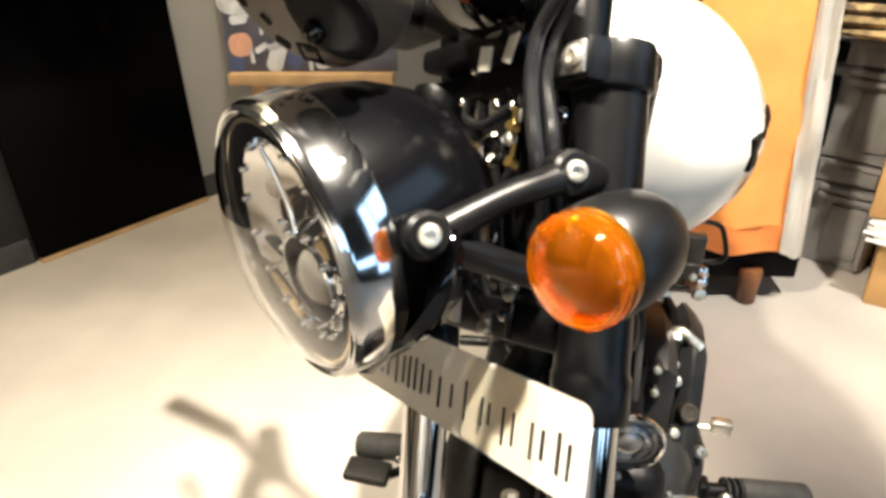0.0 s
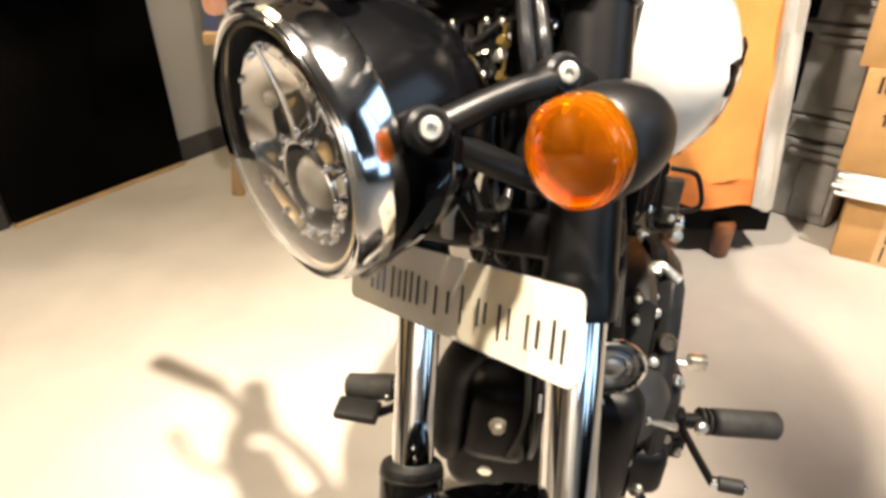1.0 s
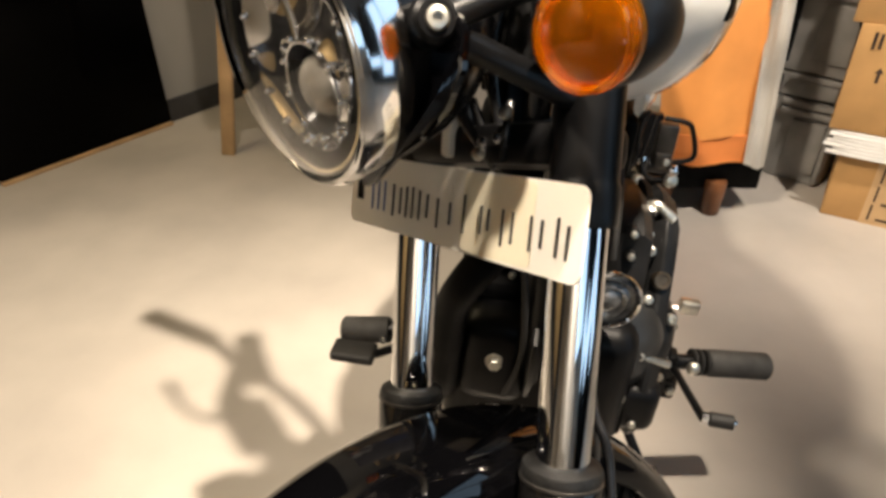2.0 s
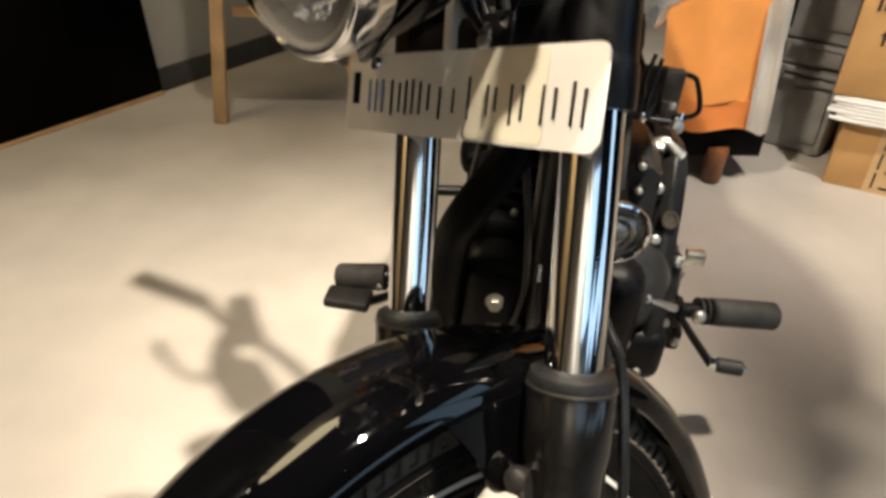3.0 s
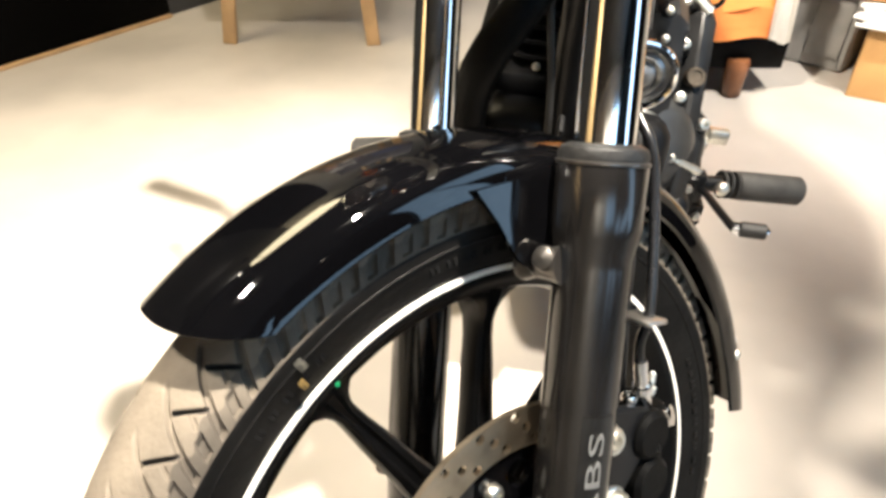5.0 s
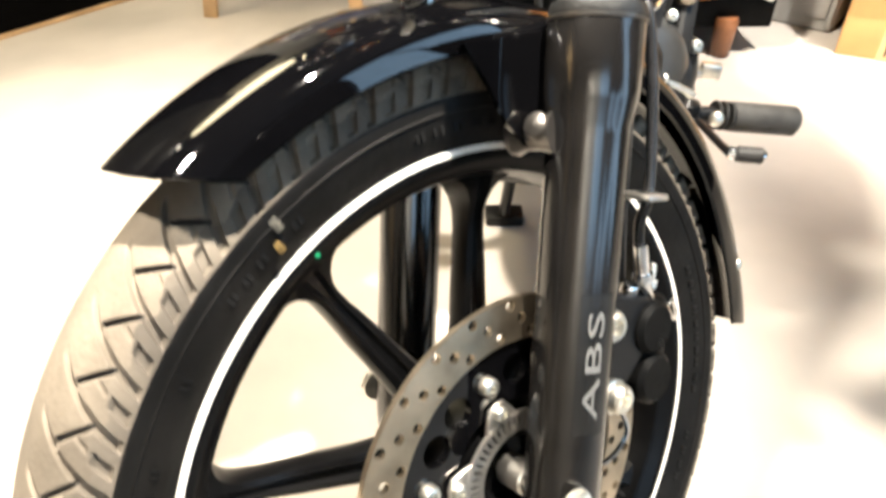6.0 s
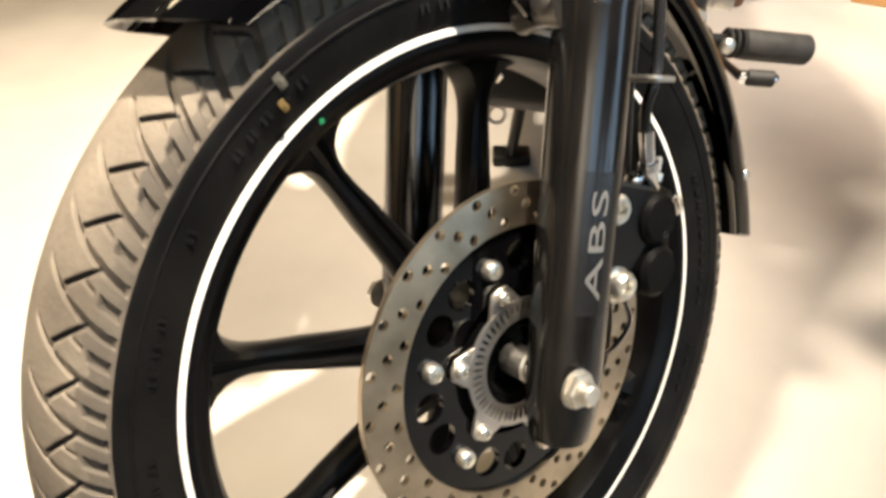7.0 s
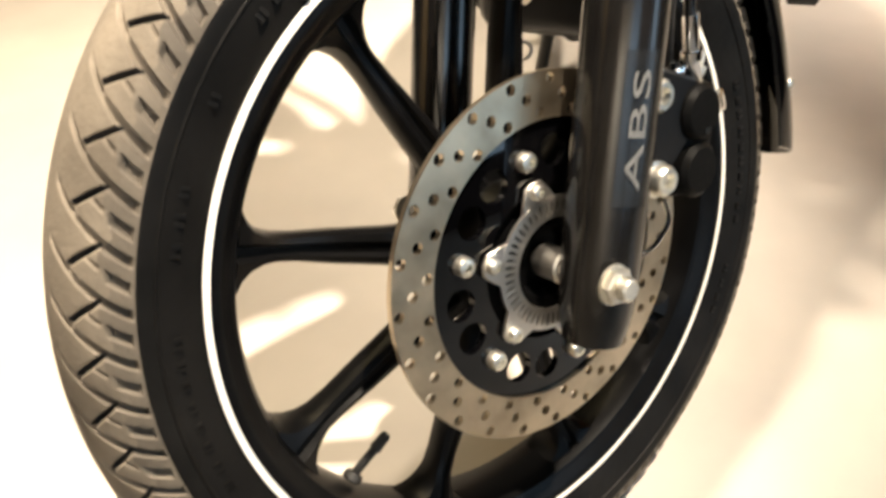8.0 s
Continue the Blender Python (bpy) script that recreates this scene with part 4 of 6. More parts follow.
for a in (155.4,):
    for x in (0.0725, -0.0575):
        bm = B()
        bolt(bm, on_wheel(a, 0.318, x - math.copysign(0.007, x)), (math.copysign(1, x), 0, 0), 0.0055, 0.005, False)
        part("guard_bolt", bm, ZINC, guard, m=MF)
    bm = B()
    bolt(bm, on_wheel(a - 0.5, 0.335, 0.052), (0.6, 0.75, 0.25), 0.005, 0.005, False)
    part("guard_bolt", bm, ZINC, guard, m=MF)

# ---- number plate ----
mpl = MF @ Matrix.Translation((0.0155, -0.047, 0.5275)) @ pose(0, 0, 0, 0, 3.6, 0)
bm = B()
prism(bm, rounded(0.287, 0.062, 0.008), -0.0012, 0.0012, pose(0, 0, 0, 90), 0.0004)
plate = part("number_plate", bm, PLATE, bike, "white number plate with black and blue marker strokes", mpl)
bm = B()
prism(bm, rounded(0.075, 0.058, 0.005), 0.0013, 0.0017, Matrix.Translation((0.062, 0, 0)) @ pose(0, 0, 0, 90))
part("cream_film", bm, PLATEFILM, plate, "cream sticker on the plate", mpl)
bm = B()
rbox(bm, (-0.127, -0.0016, 0.004), (0.010, 0.0008, 0.026), 0)
part("slot", bm, MATTE, plate, m=mpl)
rng = random.Random(5)
for x, h in ((-0.070, 0.032), (-0.059, 0.026), (-0.050, 0.030), (-0.041, 0.030), (-0.031, 0.028), (-0.020, 0.022), (-0.006, 0.027), (0.010, 0.020), (0.027, 0.034), (0.047, 0.024), (0.055, 0.018), (0.070, 0.030), (0.080, 0.026), (0.098, 0.028), (0.108, 0.022), (0.122, 0.030), (0.131, 0.026)):
    bm = B()
    rbox(bm, (x, -0.0024, -0.004 + rng.uniform(-0.002, 0.002)), (0.0019, 0.0008, h * 0.85), 0)
    part("marker_bar", bm, INK, plate, m=mpl)
for x in (-0.104, -0.094, -0.084):
    bm = B()
    rbox(bm, (x, -0.0024, -0.002), (0.0018, 0.0008, 0.026), 0)
    part("marker_bar", bm, BLUEINK, plate, "faint blue marker bar", mpl)
bm = B()
bolt(bm, (-0.093, -0.002, 0.023), (0, -1, 0), 0.006, 0.005, False)
part("plate_screw", bm, CHROME, plate, m=mpl)

# ---- headlamp ----
HP = Vector((0.0, -0.175, 0.626))
HA = Vector((0.0, -0.922, -0.388)).normalized()
MH = MF @ along(HP, HA, (1, 0, 0))      # z forward out of the lamp, x left
bm = B()
lathe(bm, [(-0.034, 0.0905), (-0.034, 0.0935), (-0.060, 0.0925), (-0.085, 0.088), (-0.112, 0.078), (-0.134, 0.062), (-0.150, 0.040), (-0.157, 0.018), (-0.158, 0.0)], None, 72)
lamp = part("headlamp", bm, BUCKET, bike, "round headlamp in a gloss black bucket", MH)
bm = B()
lathe(bm, [(0.0000, 0.0880), (0.0016, 0.0886), (0.0022, 0.0896), (0.0014, 0.0906), (0.0002, 0.0911), (0.0008, 0.0920), (0.0002, 0.0930), (-0.0012, 0.0936), (-0.0022, 0.0940), (-0.0035, 0.0948), (-0.0060, 0.0955), (-0.032, 0.0964), (-0.0348, 0.0952), (-0.0350, 0.0925), (-0.020, 0.0905), (-0.004, 0.0885)], None, 96, closed=True)
part("bezel", bm, mat("polished_rim_chrome", (0.86, 0.86, 0.87), 0.11, 1.0, 0.03, 30, rough_vary=0.04), lamp, "chrome headlamp rim", MH)
bm = B()
lathe(bm, [(0.0, 0.0882), (0.009, 0.077), (0.015, 0.058), (0.019, 0.034), (0.0205, 0.0), (0.0182, 0.0), (0.0168, 0.034), (0.0128, 0.057), (0.0068, 0.0755), (-0.002, 0.0875)], None, 72, closed=True)
glass = part("lens", bm, GLASS, lamp, "clear domed headlamp glass", MH)
glass.visible_shadow = False
bm = B()
lathe(bm, [(-0.003, 0.0878), (-0.020, 0.086), (-0.040, 0.080), (-0.050, 0.060), (-0.052, 0.0), (-0.054, 0.0), (-0.052, 0.062), (-0.042, 0.083), (-0.022, 0.089)], None, 64, closed=True)
part("lamp_bowl", bm, LAMPBLACK, lamp, "dark inner bowl", MH)
# chrome reflector plate of two upper bowls with an opening for the projector
PC, PR = Vector((0.004, -0.027)), 0.031
bm = B()
rows = []
NR = 96
for k in range(NR):
    a = 2 * math.pi * k / NR
    o = Vector((math.cos(a), math.sin(a))) * (0.0690 + 0.0012 * math.cos(4 * a))
    q = PC + Vector((math.cos(a), math.sin(a))) * PR
    dish = 0.013 * max(0.0, math.sin(a)) * (0.72 + 0.28 * math.cos(4 * a)) + 0.004
    row = []
    for f, d in ((0.0, 0.0), (0.10, 0.30), (0.24, 0.68), (0.42, 0.96), (0.58, 1.0), (0.74, 0.86), (0.88, 0.48), (1.0, 0.0)):
        p = o.lerp(q, f)
        row.append(Vector((p.x, p.y, -0.0075 - 0.0035 * f - dish * d)))
    row += [Vector((q.x, q.y, -0.016)), Vector((q.x, q.y, -0.030)), Vector((o.x, o.y, -0.030))]
    rows.append(row)
ring_faces(bm, rows, True, closed_v=True)
part("reflector", bm, CHROME, lamp, "chrome reflector with scalloped bowls", MH)
m = MH @ Matrix.Translation((PC.x, PC.y, 0))
bm = B()
lathe(bm, [(-0.0095, 0.0325), (-0.0085, 0.0318), (-0.0090, 0.0305), (-0.0120, 0.0300)], None, 48, closed=True)
part("projector_ring", bm, CHROME, lamp, "chrome projector ring", m)
bm = B()
lathe(bm, [(-0.0100, 0.0304), (-0.0160, 0.0270), (-0.0240, 0.0232), (-0.0280, 0.0225), (-0.0280, 0.0300), (-0.0120, 0.0306)], None, 48, closed=True)
part("projector_barrel", bm, LAMPBLACK, lamp, "black projector barrel", m)
bm = B()
lathe(bm, [(-0.0290, 0.0222), (-0.0200, 0.0222), (-0.0130, 0.0195), (-0.0080, 0.0140), (-0.0056, 0.0072), (-0.0050, 0.0), (-0.0290, 0.0)], None, 36)
part("projector_lens", bm, CLEARPLASTIC, lamp, "cloudy projector lens", m)
# upright rib between the bowls, and beads: two clear lenses, chrome ones added as glints
bm = B()
sweep(bm, [(-0.002, 0.0680, -0.0085), (-0.001, 0.045, -0.0120), (0.002, 0.020, -0.0130), (0.004, 0.0045, -0.0105)], [0.0014, 0.0022, 0.0026, 0.0018], 10, 6)
part("reflector_rib", bm, CHROME, lamp, "narrow chrome rib", MH)
beads = [(0.0665 * math.cos(radians(a)), 0.0665 * math.sin(radians(a)), -0.0068, 0.0026) for a in range(8, 368, 24)]
beads += [(PC.x + 0.0345 * math.cos(radians(a)), PC.y + 0.0345 * math.sin(radians(a)), -0.0092, 0.0030) for a in range(20, 380, 40)]
beads += [(0.030, 0.034, -0.022, 0.0085), (-0.030, 0.034, -0.022, 0.0085), (0.028, -0.058, -0.012, 0.0050), (-0.024, -0.060, -0.012, 0.0050)]
for x, y, z, r in beads:
    bm = B()
    lathe(bm, [(-0.003, r), (0, r), (r * 0.5, r * 0.88), (r * 0.86, r * 0.55), (r, 0)], Matrix.Translation((x, y, z)), 14)
    part("lens_glint_bead", bm, CHROME if r < 0.008 else CLEARPLASTIC, lamp, m=MH)
bm = B()
lathe(bm, [(-0.0062, 0.0818), (-0.0045, 0.0836), (-0.0025, 0.0836), (-0.0025, 0.0810)], None, 72, closed=True)
part("inner_ring", bm, mat("pale_gold_ring", (0.80, 0.68, 0.45), 0.16, 1.0, 0.05, 30), lamp, "pale gold ring behind the glass", MH)

# lamp bracket arms on both sides
for s in (1, -1):
    fx = (LX + 0.014) if s > 0 else (RX - 0.010)
    A1, A2 = Vector((fx + s * 0.002, -0.030, 0.684)), Vector((s * 0.100, -0.124, 0.640))
    bm = B()
    sweep(bm, [A1, A1.lerp(A2, 0.5) + Vector((0, 0, 0.003)), A2], [0.0105, 0.0090, 0.0100], 16, 6)
    arm = part("lamp_bracket", bm, SATIN, bike, "satin black headlamp bracket arm", MF)
    for p in (A1, A2):
        bm = B()
        cyl(bm, p - Vector((s * 0.012, 0, 0)), p + Vector((s * 0.009, -0.006, 0)), 0.0150, 0.0142, 24, 0.003)
        part("bracket_boss", bm, SATIN, arm, m=MF)
    bm = B()
    cyl(bm, A1, Vector((fx - s * 0.014, LY, 0.684)), 0.013)
    part("bracket_stem", bm, SATIN, arm, m=MF)
    for p in (A1, A2):
        bm = B()
        bolt(bm, p + Vector((s * 0.008, -0.0055, 0)), (s * 0.86, -0.5, 0), 0.0073, 0.005)
        part("bracket_bolt", bm, ZINC, arm, m=MF)
    bm = B()
    B1, B2 = A2 + Vector((0, 0.012, -0.006)), Vector((fx - s * 0.012, 0.0, 0.609))
    sweep(bm, [B1, B1.lerp(B2, 0.5), B2], 0.0075, 12, 4, 1.3)
    part("lower_arm", bm, SATIN, arm, m=MF)
    # cheek plate that runs down under the lamp
    bm = B()
    out = [(0.066, 0.645), (0.088, 0.648), (0.110, 0.646), (0.119, 0.634), (0.118, 0.612), (0.104, 0.590), (0.080, 0.574), (0.050, 0.560), (0.022, 0.543), (0.012, 0.541), (0.010, 0.548), (0.030, 0.572), (0.050, 0.602), (0.060, 0.635)]
    out = [(s * x, z) for x, z in out]
    prism(bm, out if s > 0 else out[::-1], 0.112, 0.119, pose(0, 0, 0, 90), 0.0015)
    part("cheek_plate", bm, GLOSS, arm, m=MF)

# ---- indicators ----
for s in (1, -1):
    c = Vector((s * 0.182, -0.084, 0.629))
    ax = Vector((s * 0.10, -0.94, -0.33)).normalized()
    m = MF @ along(c, ax, (1, 0, 0))
    bm = B()
    lathe(bm, [(-0.004, 0.0295), (-0.008, 0.0318), (-0.030, 0.0318), (-0.046, 0.0292), (-0.060, 0.0225), (-0.070, 0.0125), (-0.0735, 0.0)], None, 48)
    ind = part("turn_indicator", bm, SATIN, bike, "amber indicator in a satin black bullet housing", m)
    bm = B()
    lathe(bm, [(-0.006, 0.0305), (0.000, 0.0308), (0.001, 0.0298), (0.0035, 0.0297), (0.0040, 0.0307), (0.0052, 0.0307), (0.0058, 0.0296), (0.0082, 0.0294), (0.0086, 0.0302), (0.0098, 0.0300), (0.0104, 0.0290), (0.0125, 0.0282), (0.0135, 0.0262), (0.0165, 0.0190), (0.0185, 0.010), (0.019, 0.0), (0.0165, 0.0), (0.016, 0.010), (0.0140, 0.018), (0.0105, 0.0255), (0.007, 0.0275), (-0.006, 0.0280)], None, 56, closed=True)
    lens = part("lens", bm, AMBER, ind, "clear amber lens", m)
    lens.visible_shadow = False
    bm = B()
    lathe(bm, [(-0.005, 0.0275), (-0.004, 0.020), (-0.008, 0.012), (-0.010, 0.0), (-0.012, 0.0), (-0.010, 0.020), (-0.0075, 0.0285)], None, 40, closed=True)
    # small prisms over the reflector scatter the light
    for i in range(-7, 8):
        for j in range(-7, 8):
            px, py, h = i * 0.0034, j * 0.0034, 0.0017
            if math.hypot(px, py) < 0.0245:
                low = [bm.verts.new((px + u * h, py + w * h, -0.0055)) for u, w in ((-1, -1), (1, -1), (1, 1), (-1, 1))]
                tip = bm.verts.new((px, py, -0.0038))
                for q in range(4):
                    bm.faces.new((low[q], low[(q + 1) % 4], tip))
    part("reflector", bm, AMBERIN, ind, "bright amber reflector", m)
    bm = B()
    bolt_p = c - ax * 0.028 + Vector((-s * 0.026, 0, 0))
    sweep(bm, [bolt_p + Vector((s * 0.008, 0, 0)), bolt_p + Vector((-s * 0.03, 0.006, -0.002)), Vector((s * 0.105, -0.02, 0.622))], [0.0115, 0.008, 0.008], 14, 4)
    part("stalk", bm, SATIN, ind, m=MF)

# ---- instruments, cables and handlebar ----
PK = 0.63
c, ax = Vector((0.036, -0.176, 0.794)), Vector((-0.10, 0.62, 0.80)).normalized()
m = MF @ along(c, ax, (1, 0, 0)) @ Matrix.Scale(PK, 4)
bm = B()
lathe(bm, [(-0.050, 0.0), (-0.050, 0.066), (-0.047, 0.074), (-0.038, 0.086), (-0.014, 0.098), (0.006, 0.102), (0.020, 0.098), (0.022, 0.088), (0.018, 0.086), (0.018, 0)], None, 56)
pod = part("instrument_pod", bm, BRONZE, bike, "round dark brown instrument pod", m)
bm = B()
lathe(bm, [(-0.049, 0.050), (-0.054, 0.049), (-0.058, 0.044), (-0.060, 0.032), (-0.060, 0.0)], None, 40)
part("pod_core", bm, MATTE, pod, "black core under the pod", m @ Matrix.Translation((0.046, 0.030, 0)))
bm = B()
lathe(bm, [(0, 0.011), (0.008, 0.0105), (0.012, 0.008), (0.014, 0.0)], along((0.026, 0.034, -0.059), (-0.25, 0.1, -0.9)), 20)
part("bulb_holder", bm, GLOSS, pod, "glossy black bulb holder", m)
for a, r, w, h in ((112, 0.052, 0.018, 0.010), (150, 0.060, 0.018, 0.011), (176, 0.046, 0.014, 0.009), (204, 0.060, 0.016, 0.010), (236, 0.056, 0.016, 0.010), (264, 0.050, 0.014, 0.009)):
    a = radians(a)
    bm = B()
    prism(bm, rounded(w, h, h * 0.3), -0.003, 0.0008, along((r * math.cos(a), r * math.sin(a), -0.050), (0, 0, -1), (-math.sin(a), math.cos(a), 0)))
    part("vent_slot", bm, MATTE, pod, "dark slot under the pod", m)
# raised square surround near the edge
q = along((-0.028, 0.052, -0.050), (0, 0, -1), (0.86, 0.5, 0))
for x, y, w, h in ((0, 0.009, 0.026, 0.0032), (0, -0.009, 0.026, 0.0032), (0.0115, 0, 0.0032, 0.0148), (-0.0115, 0, 0.0032, 0.0148)):
    bm = B()
    rbox(bm, (x, y, 0), (w, h, 0.0024), 0.0004, q)
    part("square_surround", bm, MATTE, pod, "black square surround", m)
c, ax = Vector((0.035, -0.035, 0.845)), Vector((0.05, 0.55, 0.83)).normalized()
m = MF @ along(c, ax, (1, 0, 0))
bm = B()
lathe(bm, [(-0.055, 0.0), (-0.055, 0.025), (-0.046, 0.045), (-0.020, 0.058), (0.008, 0.060), (0.014, 0.055), (0.012, 0)], None, 48)
part("instrument_pod", bm, GLOSS, bike, "small gloss black instrument pod", m)
bm = B()
rbox(bm, (-0.03, 0.005, 0.79), (0.13, 0.05, 0.02), 0.006)
part("pod_bracket", bm, SATIN, bike, m=MF)

for pts, r in (([(0.125, -0.040, 0.850), (0.116, -0.045, 0.809), (0.106, -0.045, 0.791), (0.091, -0.045, 0.773), (0.086, -0.045, 0.749), (0.089, -0.045, 0.722), (0.094, -0.043, 0.693), (0.086, -0.026, 0.655), (0.060, 0.0, 0.600)], 0.0056),
               ([(0.128, -0.030, 0.850), (0.120, -0.035, 0.811), (0.107, -0.035, 0.791), (0.093, -0.035, 0.771), (0.089, -0.035, 0.746), (0.096, -0.035, 0.719), (0.099, -0.034, 0.698), (0.088, -0.015, 0.655), (0.060, 0.01, 0.600)], 0.0050),
               ([(0.078, -0.01, 0.90), (0.062, -0.008, 0.80), (0.056, 0.0, 0.76), (0.066, 0.004, 0.70), (0.060, 0.02, 0.64)], 0.0042),
               ([(-0.02, 0.0, 0.80), (-0.05, 0.02, 0.74), (-0.04, 0.03, 0.66), (-0.02, 0.05, 0.58)], 0.005),
               ([(0.0, 0.01, 0.76), (-0.025, 0.02, 0.70), (-0.015, 0.02, 0.63), (0.01, 0.03, 0.58)], 0.006),
               ([(-0.01, -0.005, 0.615), (0.0, 0.0, 0.59), (0.012, 0.004, 0.565)], 0.004),
               ([(-0.02, -0.02, 0.70), (-0.035, -0.01, 0.66), (-0.015, -0.005, 0.61), (-0.02, 0.01, 0.575)], 0.0065),
               ([(0.02, 0.0, 0.70), (0.005, 0.0, 0.66), (0.015, 0.002, 0.60), (0.02, 0.01, 0.57)], 0.0045)):
    bm = B()
    sweep(bm, pts, r, 10, 6)
    part("cable", bm, HOSE, bike, "black control cable", MF)
for p, r, mt in (((0.004, -0.008, 0.708), 0.0125, CHROME), ((-0.040, 0.020, 0.716), 0.009, CHROME), ((0.080, -0.010, 0.727), 0.006, CHROME)):
    bm = B()
    lathe(bm, [(-0.004, r * 0.62), (0.004, r * 0.62), (0.005, r * 0.80), (0.004, r), (-0.004, r)], along(p, (0.35, -1, 0.15)), 24, closed=True)
    part("hose_clamp", bm, mt, bike, "bright hose clamp", MF)
BRASS = mat("yellow_brass", (0.34, 0.24, 0.08), 0.28, 1.0, 0.15, 60)
for p in ((0.027, -0.006, 0.722), (0.028, -0.006, 0.695), (0.010, -0.002, 0.790)):
    bm = B()
    hexnut(bm, p, (0.2, -1, 0.3), 0.0048, 0.009)
    cyl(bm, Vector(p) + Vector((0.001, -0.004, 0.002)), Vector(p) + Vector((0.003, -0.004, 0.016)), 0.0026, 0.0024, 10)
    part("cable_end", bm, BRASS, bike, "brass cable end", MF)
for pts, r in (([(-0.048, 0.0, 0.752), (-0.030, -0.012, 0.735), (-0.005, -0.012, 0.728), (0.020, -0.005, 0.742)], 0.0038), ([(-0.060, 0.01, 0.700), (-0.035, -0.012, 0.690), (-0.008, -0.014, 0.672), (0.006, -0.006, 0.640)], 0.0046),
               ([(-0.030, -0.004, 0.620), (-0.012, -0.012, 0.600), (0.006, -0.010, 0.580), (0.016, 0.002, 0.560)], 0.0042), ([(0.036, -0.004, 0.610), (0.040, -0.010, 0.590), (0.034, -0.006, 0.566)], 0.0036)):
    bm = B()
    sweep(bm, pts, r, 10, 6)
    part("wire", bm, HOSE, bike, "black wire", MF)
for p in ((-0.046, -0.004, 0.750), (0.006, -0.008, 0.742), (0.025, -0.008, 0.739), (-0.028, -0.006, 0.773), (-0.026, -0.004, 0.789), (0.017, -0.012, 0.579), (0.034, -0.012, 0.582)):
    bm = B()
    bolt(bm, p, (0.3, -1, 0.3), 0.0040, 0.005, False)
    part("screw", bm, CHROME, bike, m=MF)
# added roll that fills the floor shadow between bar and pod
bm = B()
sweep(bm, [(-0.235, -0.004, 0.886), (-0.170, -0.028, 0.866), (-0.110, -0.026, 0.848), (-0.050, 0.0, 0.815)], [0.010, 0.021, 0.022, 0.016], 12, 6)
part("bar_shadow_roll", bm, MATTE, bike, "black roll along the handlebar, added to fill its shadow", MF)
bm = B()
rbox(bm, (-0.125, -0.016, 0.843), (0.105, 0.065, 0.052), 0.016, None, 3)
part("instrument_bracket", bm, MATTE, bike, "black instrument bracket", MF)
bm = B()
rbox(bm, (-0.034, -0.004, 0.588), (0.014, 0.018, 0.042), 0.004)
part("connector", bm, PLATE, bike, "white wiring connector", MF)
for p, sz, mt in (((-0.05, 0.03, 0.72), (0.05, 0.03, 0.04), SATIN), ((0.005, 0.02, 0.615), (0.022, 0.02, 0.045), MATTE), ((-0.005, 0.045, 0.68), (0.09, 0.02, 0.10), MATTE), ((-0.09, 0.05, 0.815), (0.02, 0.006, 0.022), STEEL), ((-0.055, 0.05, 0.81), (0.018, 0.006, 0.03), CHROME)):
    bm = B()
    rbox(bm, p, sz, 0.003)
    part("wiring_box", bm, mt, bike, m=MF)
for p in ((0.0, -0.005, 0.70), (0.02, -0.004, 0.715), (-0.015, -0.006, 0.665), (0.008, -0.008, 0.640), (-0.03, 0.0, 0.69), (0.012, -0.012, 0.570), (-0.062, 0.03, 0.757), (-0.042, 0.032, 0.752), (-0.10, 0.03, 0.757), (0.05, -0.02, 0.60)):
    bm = B()
    bolt(bm, p, (0.2, -1, 0.1), 0.0055, 0.005, False)
    part("screw", bm, ZINC, bike, m=MF)

half_bar = [(0.06, 0.05, 0.855), (0.13, 0.035, 0.885), (0.236, -0.002, 0.910), (0.296, -0.018, 0.935), (0.360, -0.045, 0.935), (0.420, -0.071, 0.935)]
bm = B()
sweep(bm, [(-x, y, z) for x, y, z in half_bar[::-1]] + [(0.0, 0.05, 0.85)] + half_bar, 0.0105, 18)
bar = part("handlebar", bm, SATIN, bike, "wide black handlebar", MF)
for s in (1, -1):
    bm = B()
    sweep(bm, [(s * x, y, z) for x, y, z in half_bar[3:]], 0.0180, 16, 4)
    lathe(bm, [(0, 0.020), (0.006, 0.020), (0.010, 0.012)], along((s * 0.420, -0.071, 0.935), (s * 0.92, -0.38, 0)), 16)
    part("grip", bm, RUBBER, bar, "black rubber grip", MF)
    bm = B()
    sweep(bm, [(s * 0.165, 0.012, 0.902), (s * 0.210, 0.018, 0.926), (s * 0.258, 0.026, 0.954)], 0.020, 12, 4)
    part("switch_box", bm, MATTE, bar, m=MF)
    bm = B()
    sweep(bm, [(s * 0.120, 0.010, 0.888), (s * 0.122, -0.050, 0.889), (s * 0.144, -0.077, 0.890), (s * 0.184, -0.089, 0.890), (s * 0.250, -0.091, 0.890)], [0.008, 0.007, 0.0055, 0.005, 0.0075], 12, 5, 0.8)
    part("hand_lever", bm, SATIN, bar, "black hand lever", MF)

# ---- tank ----
bm = B()
rings = []
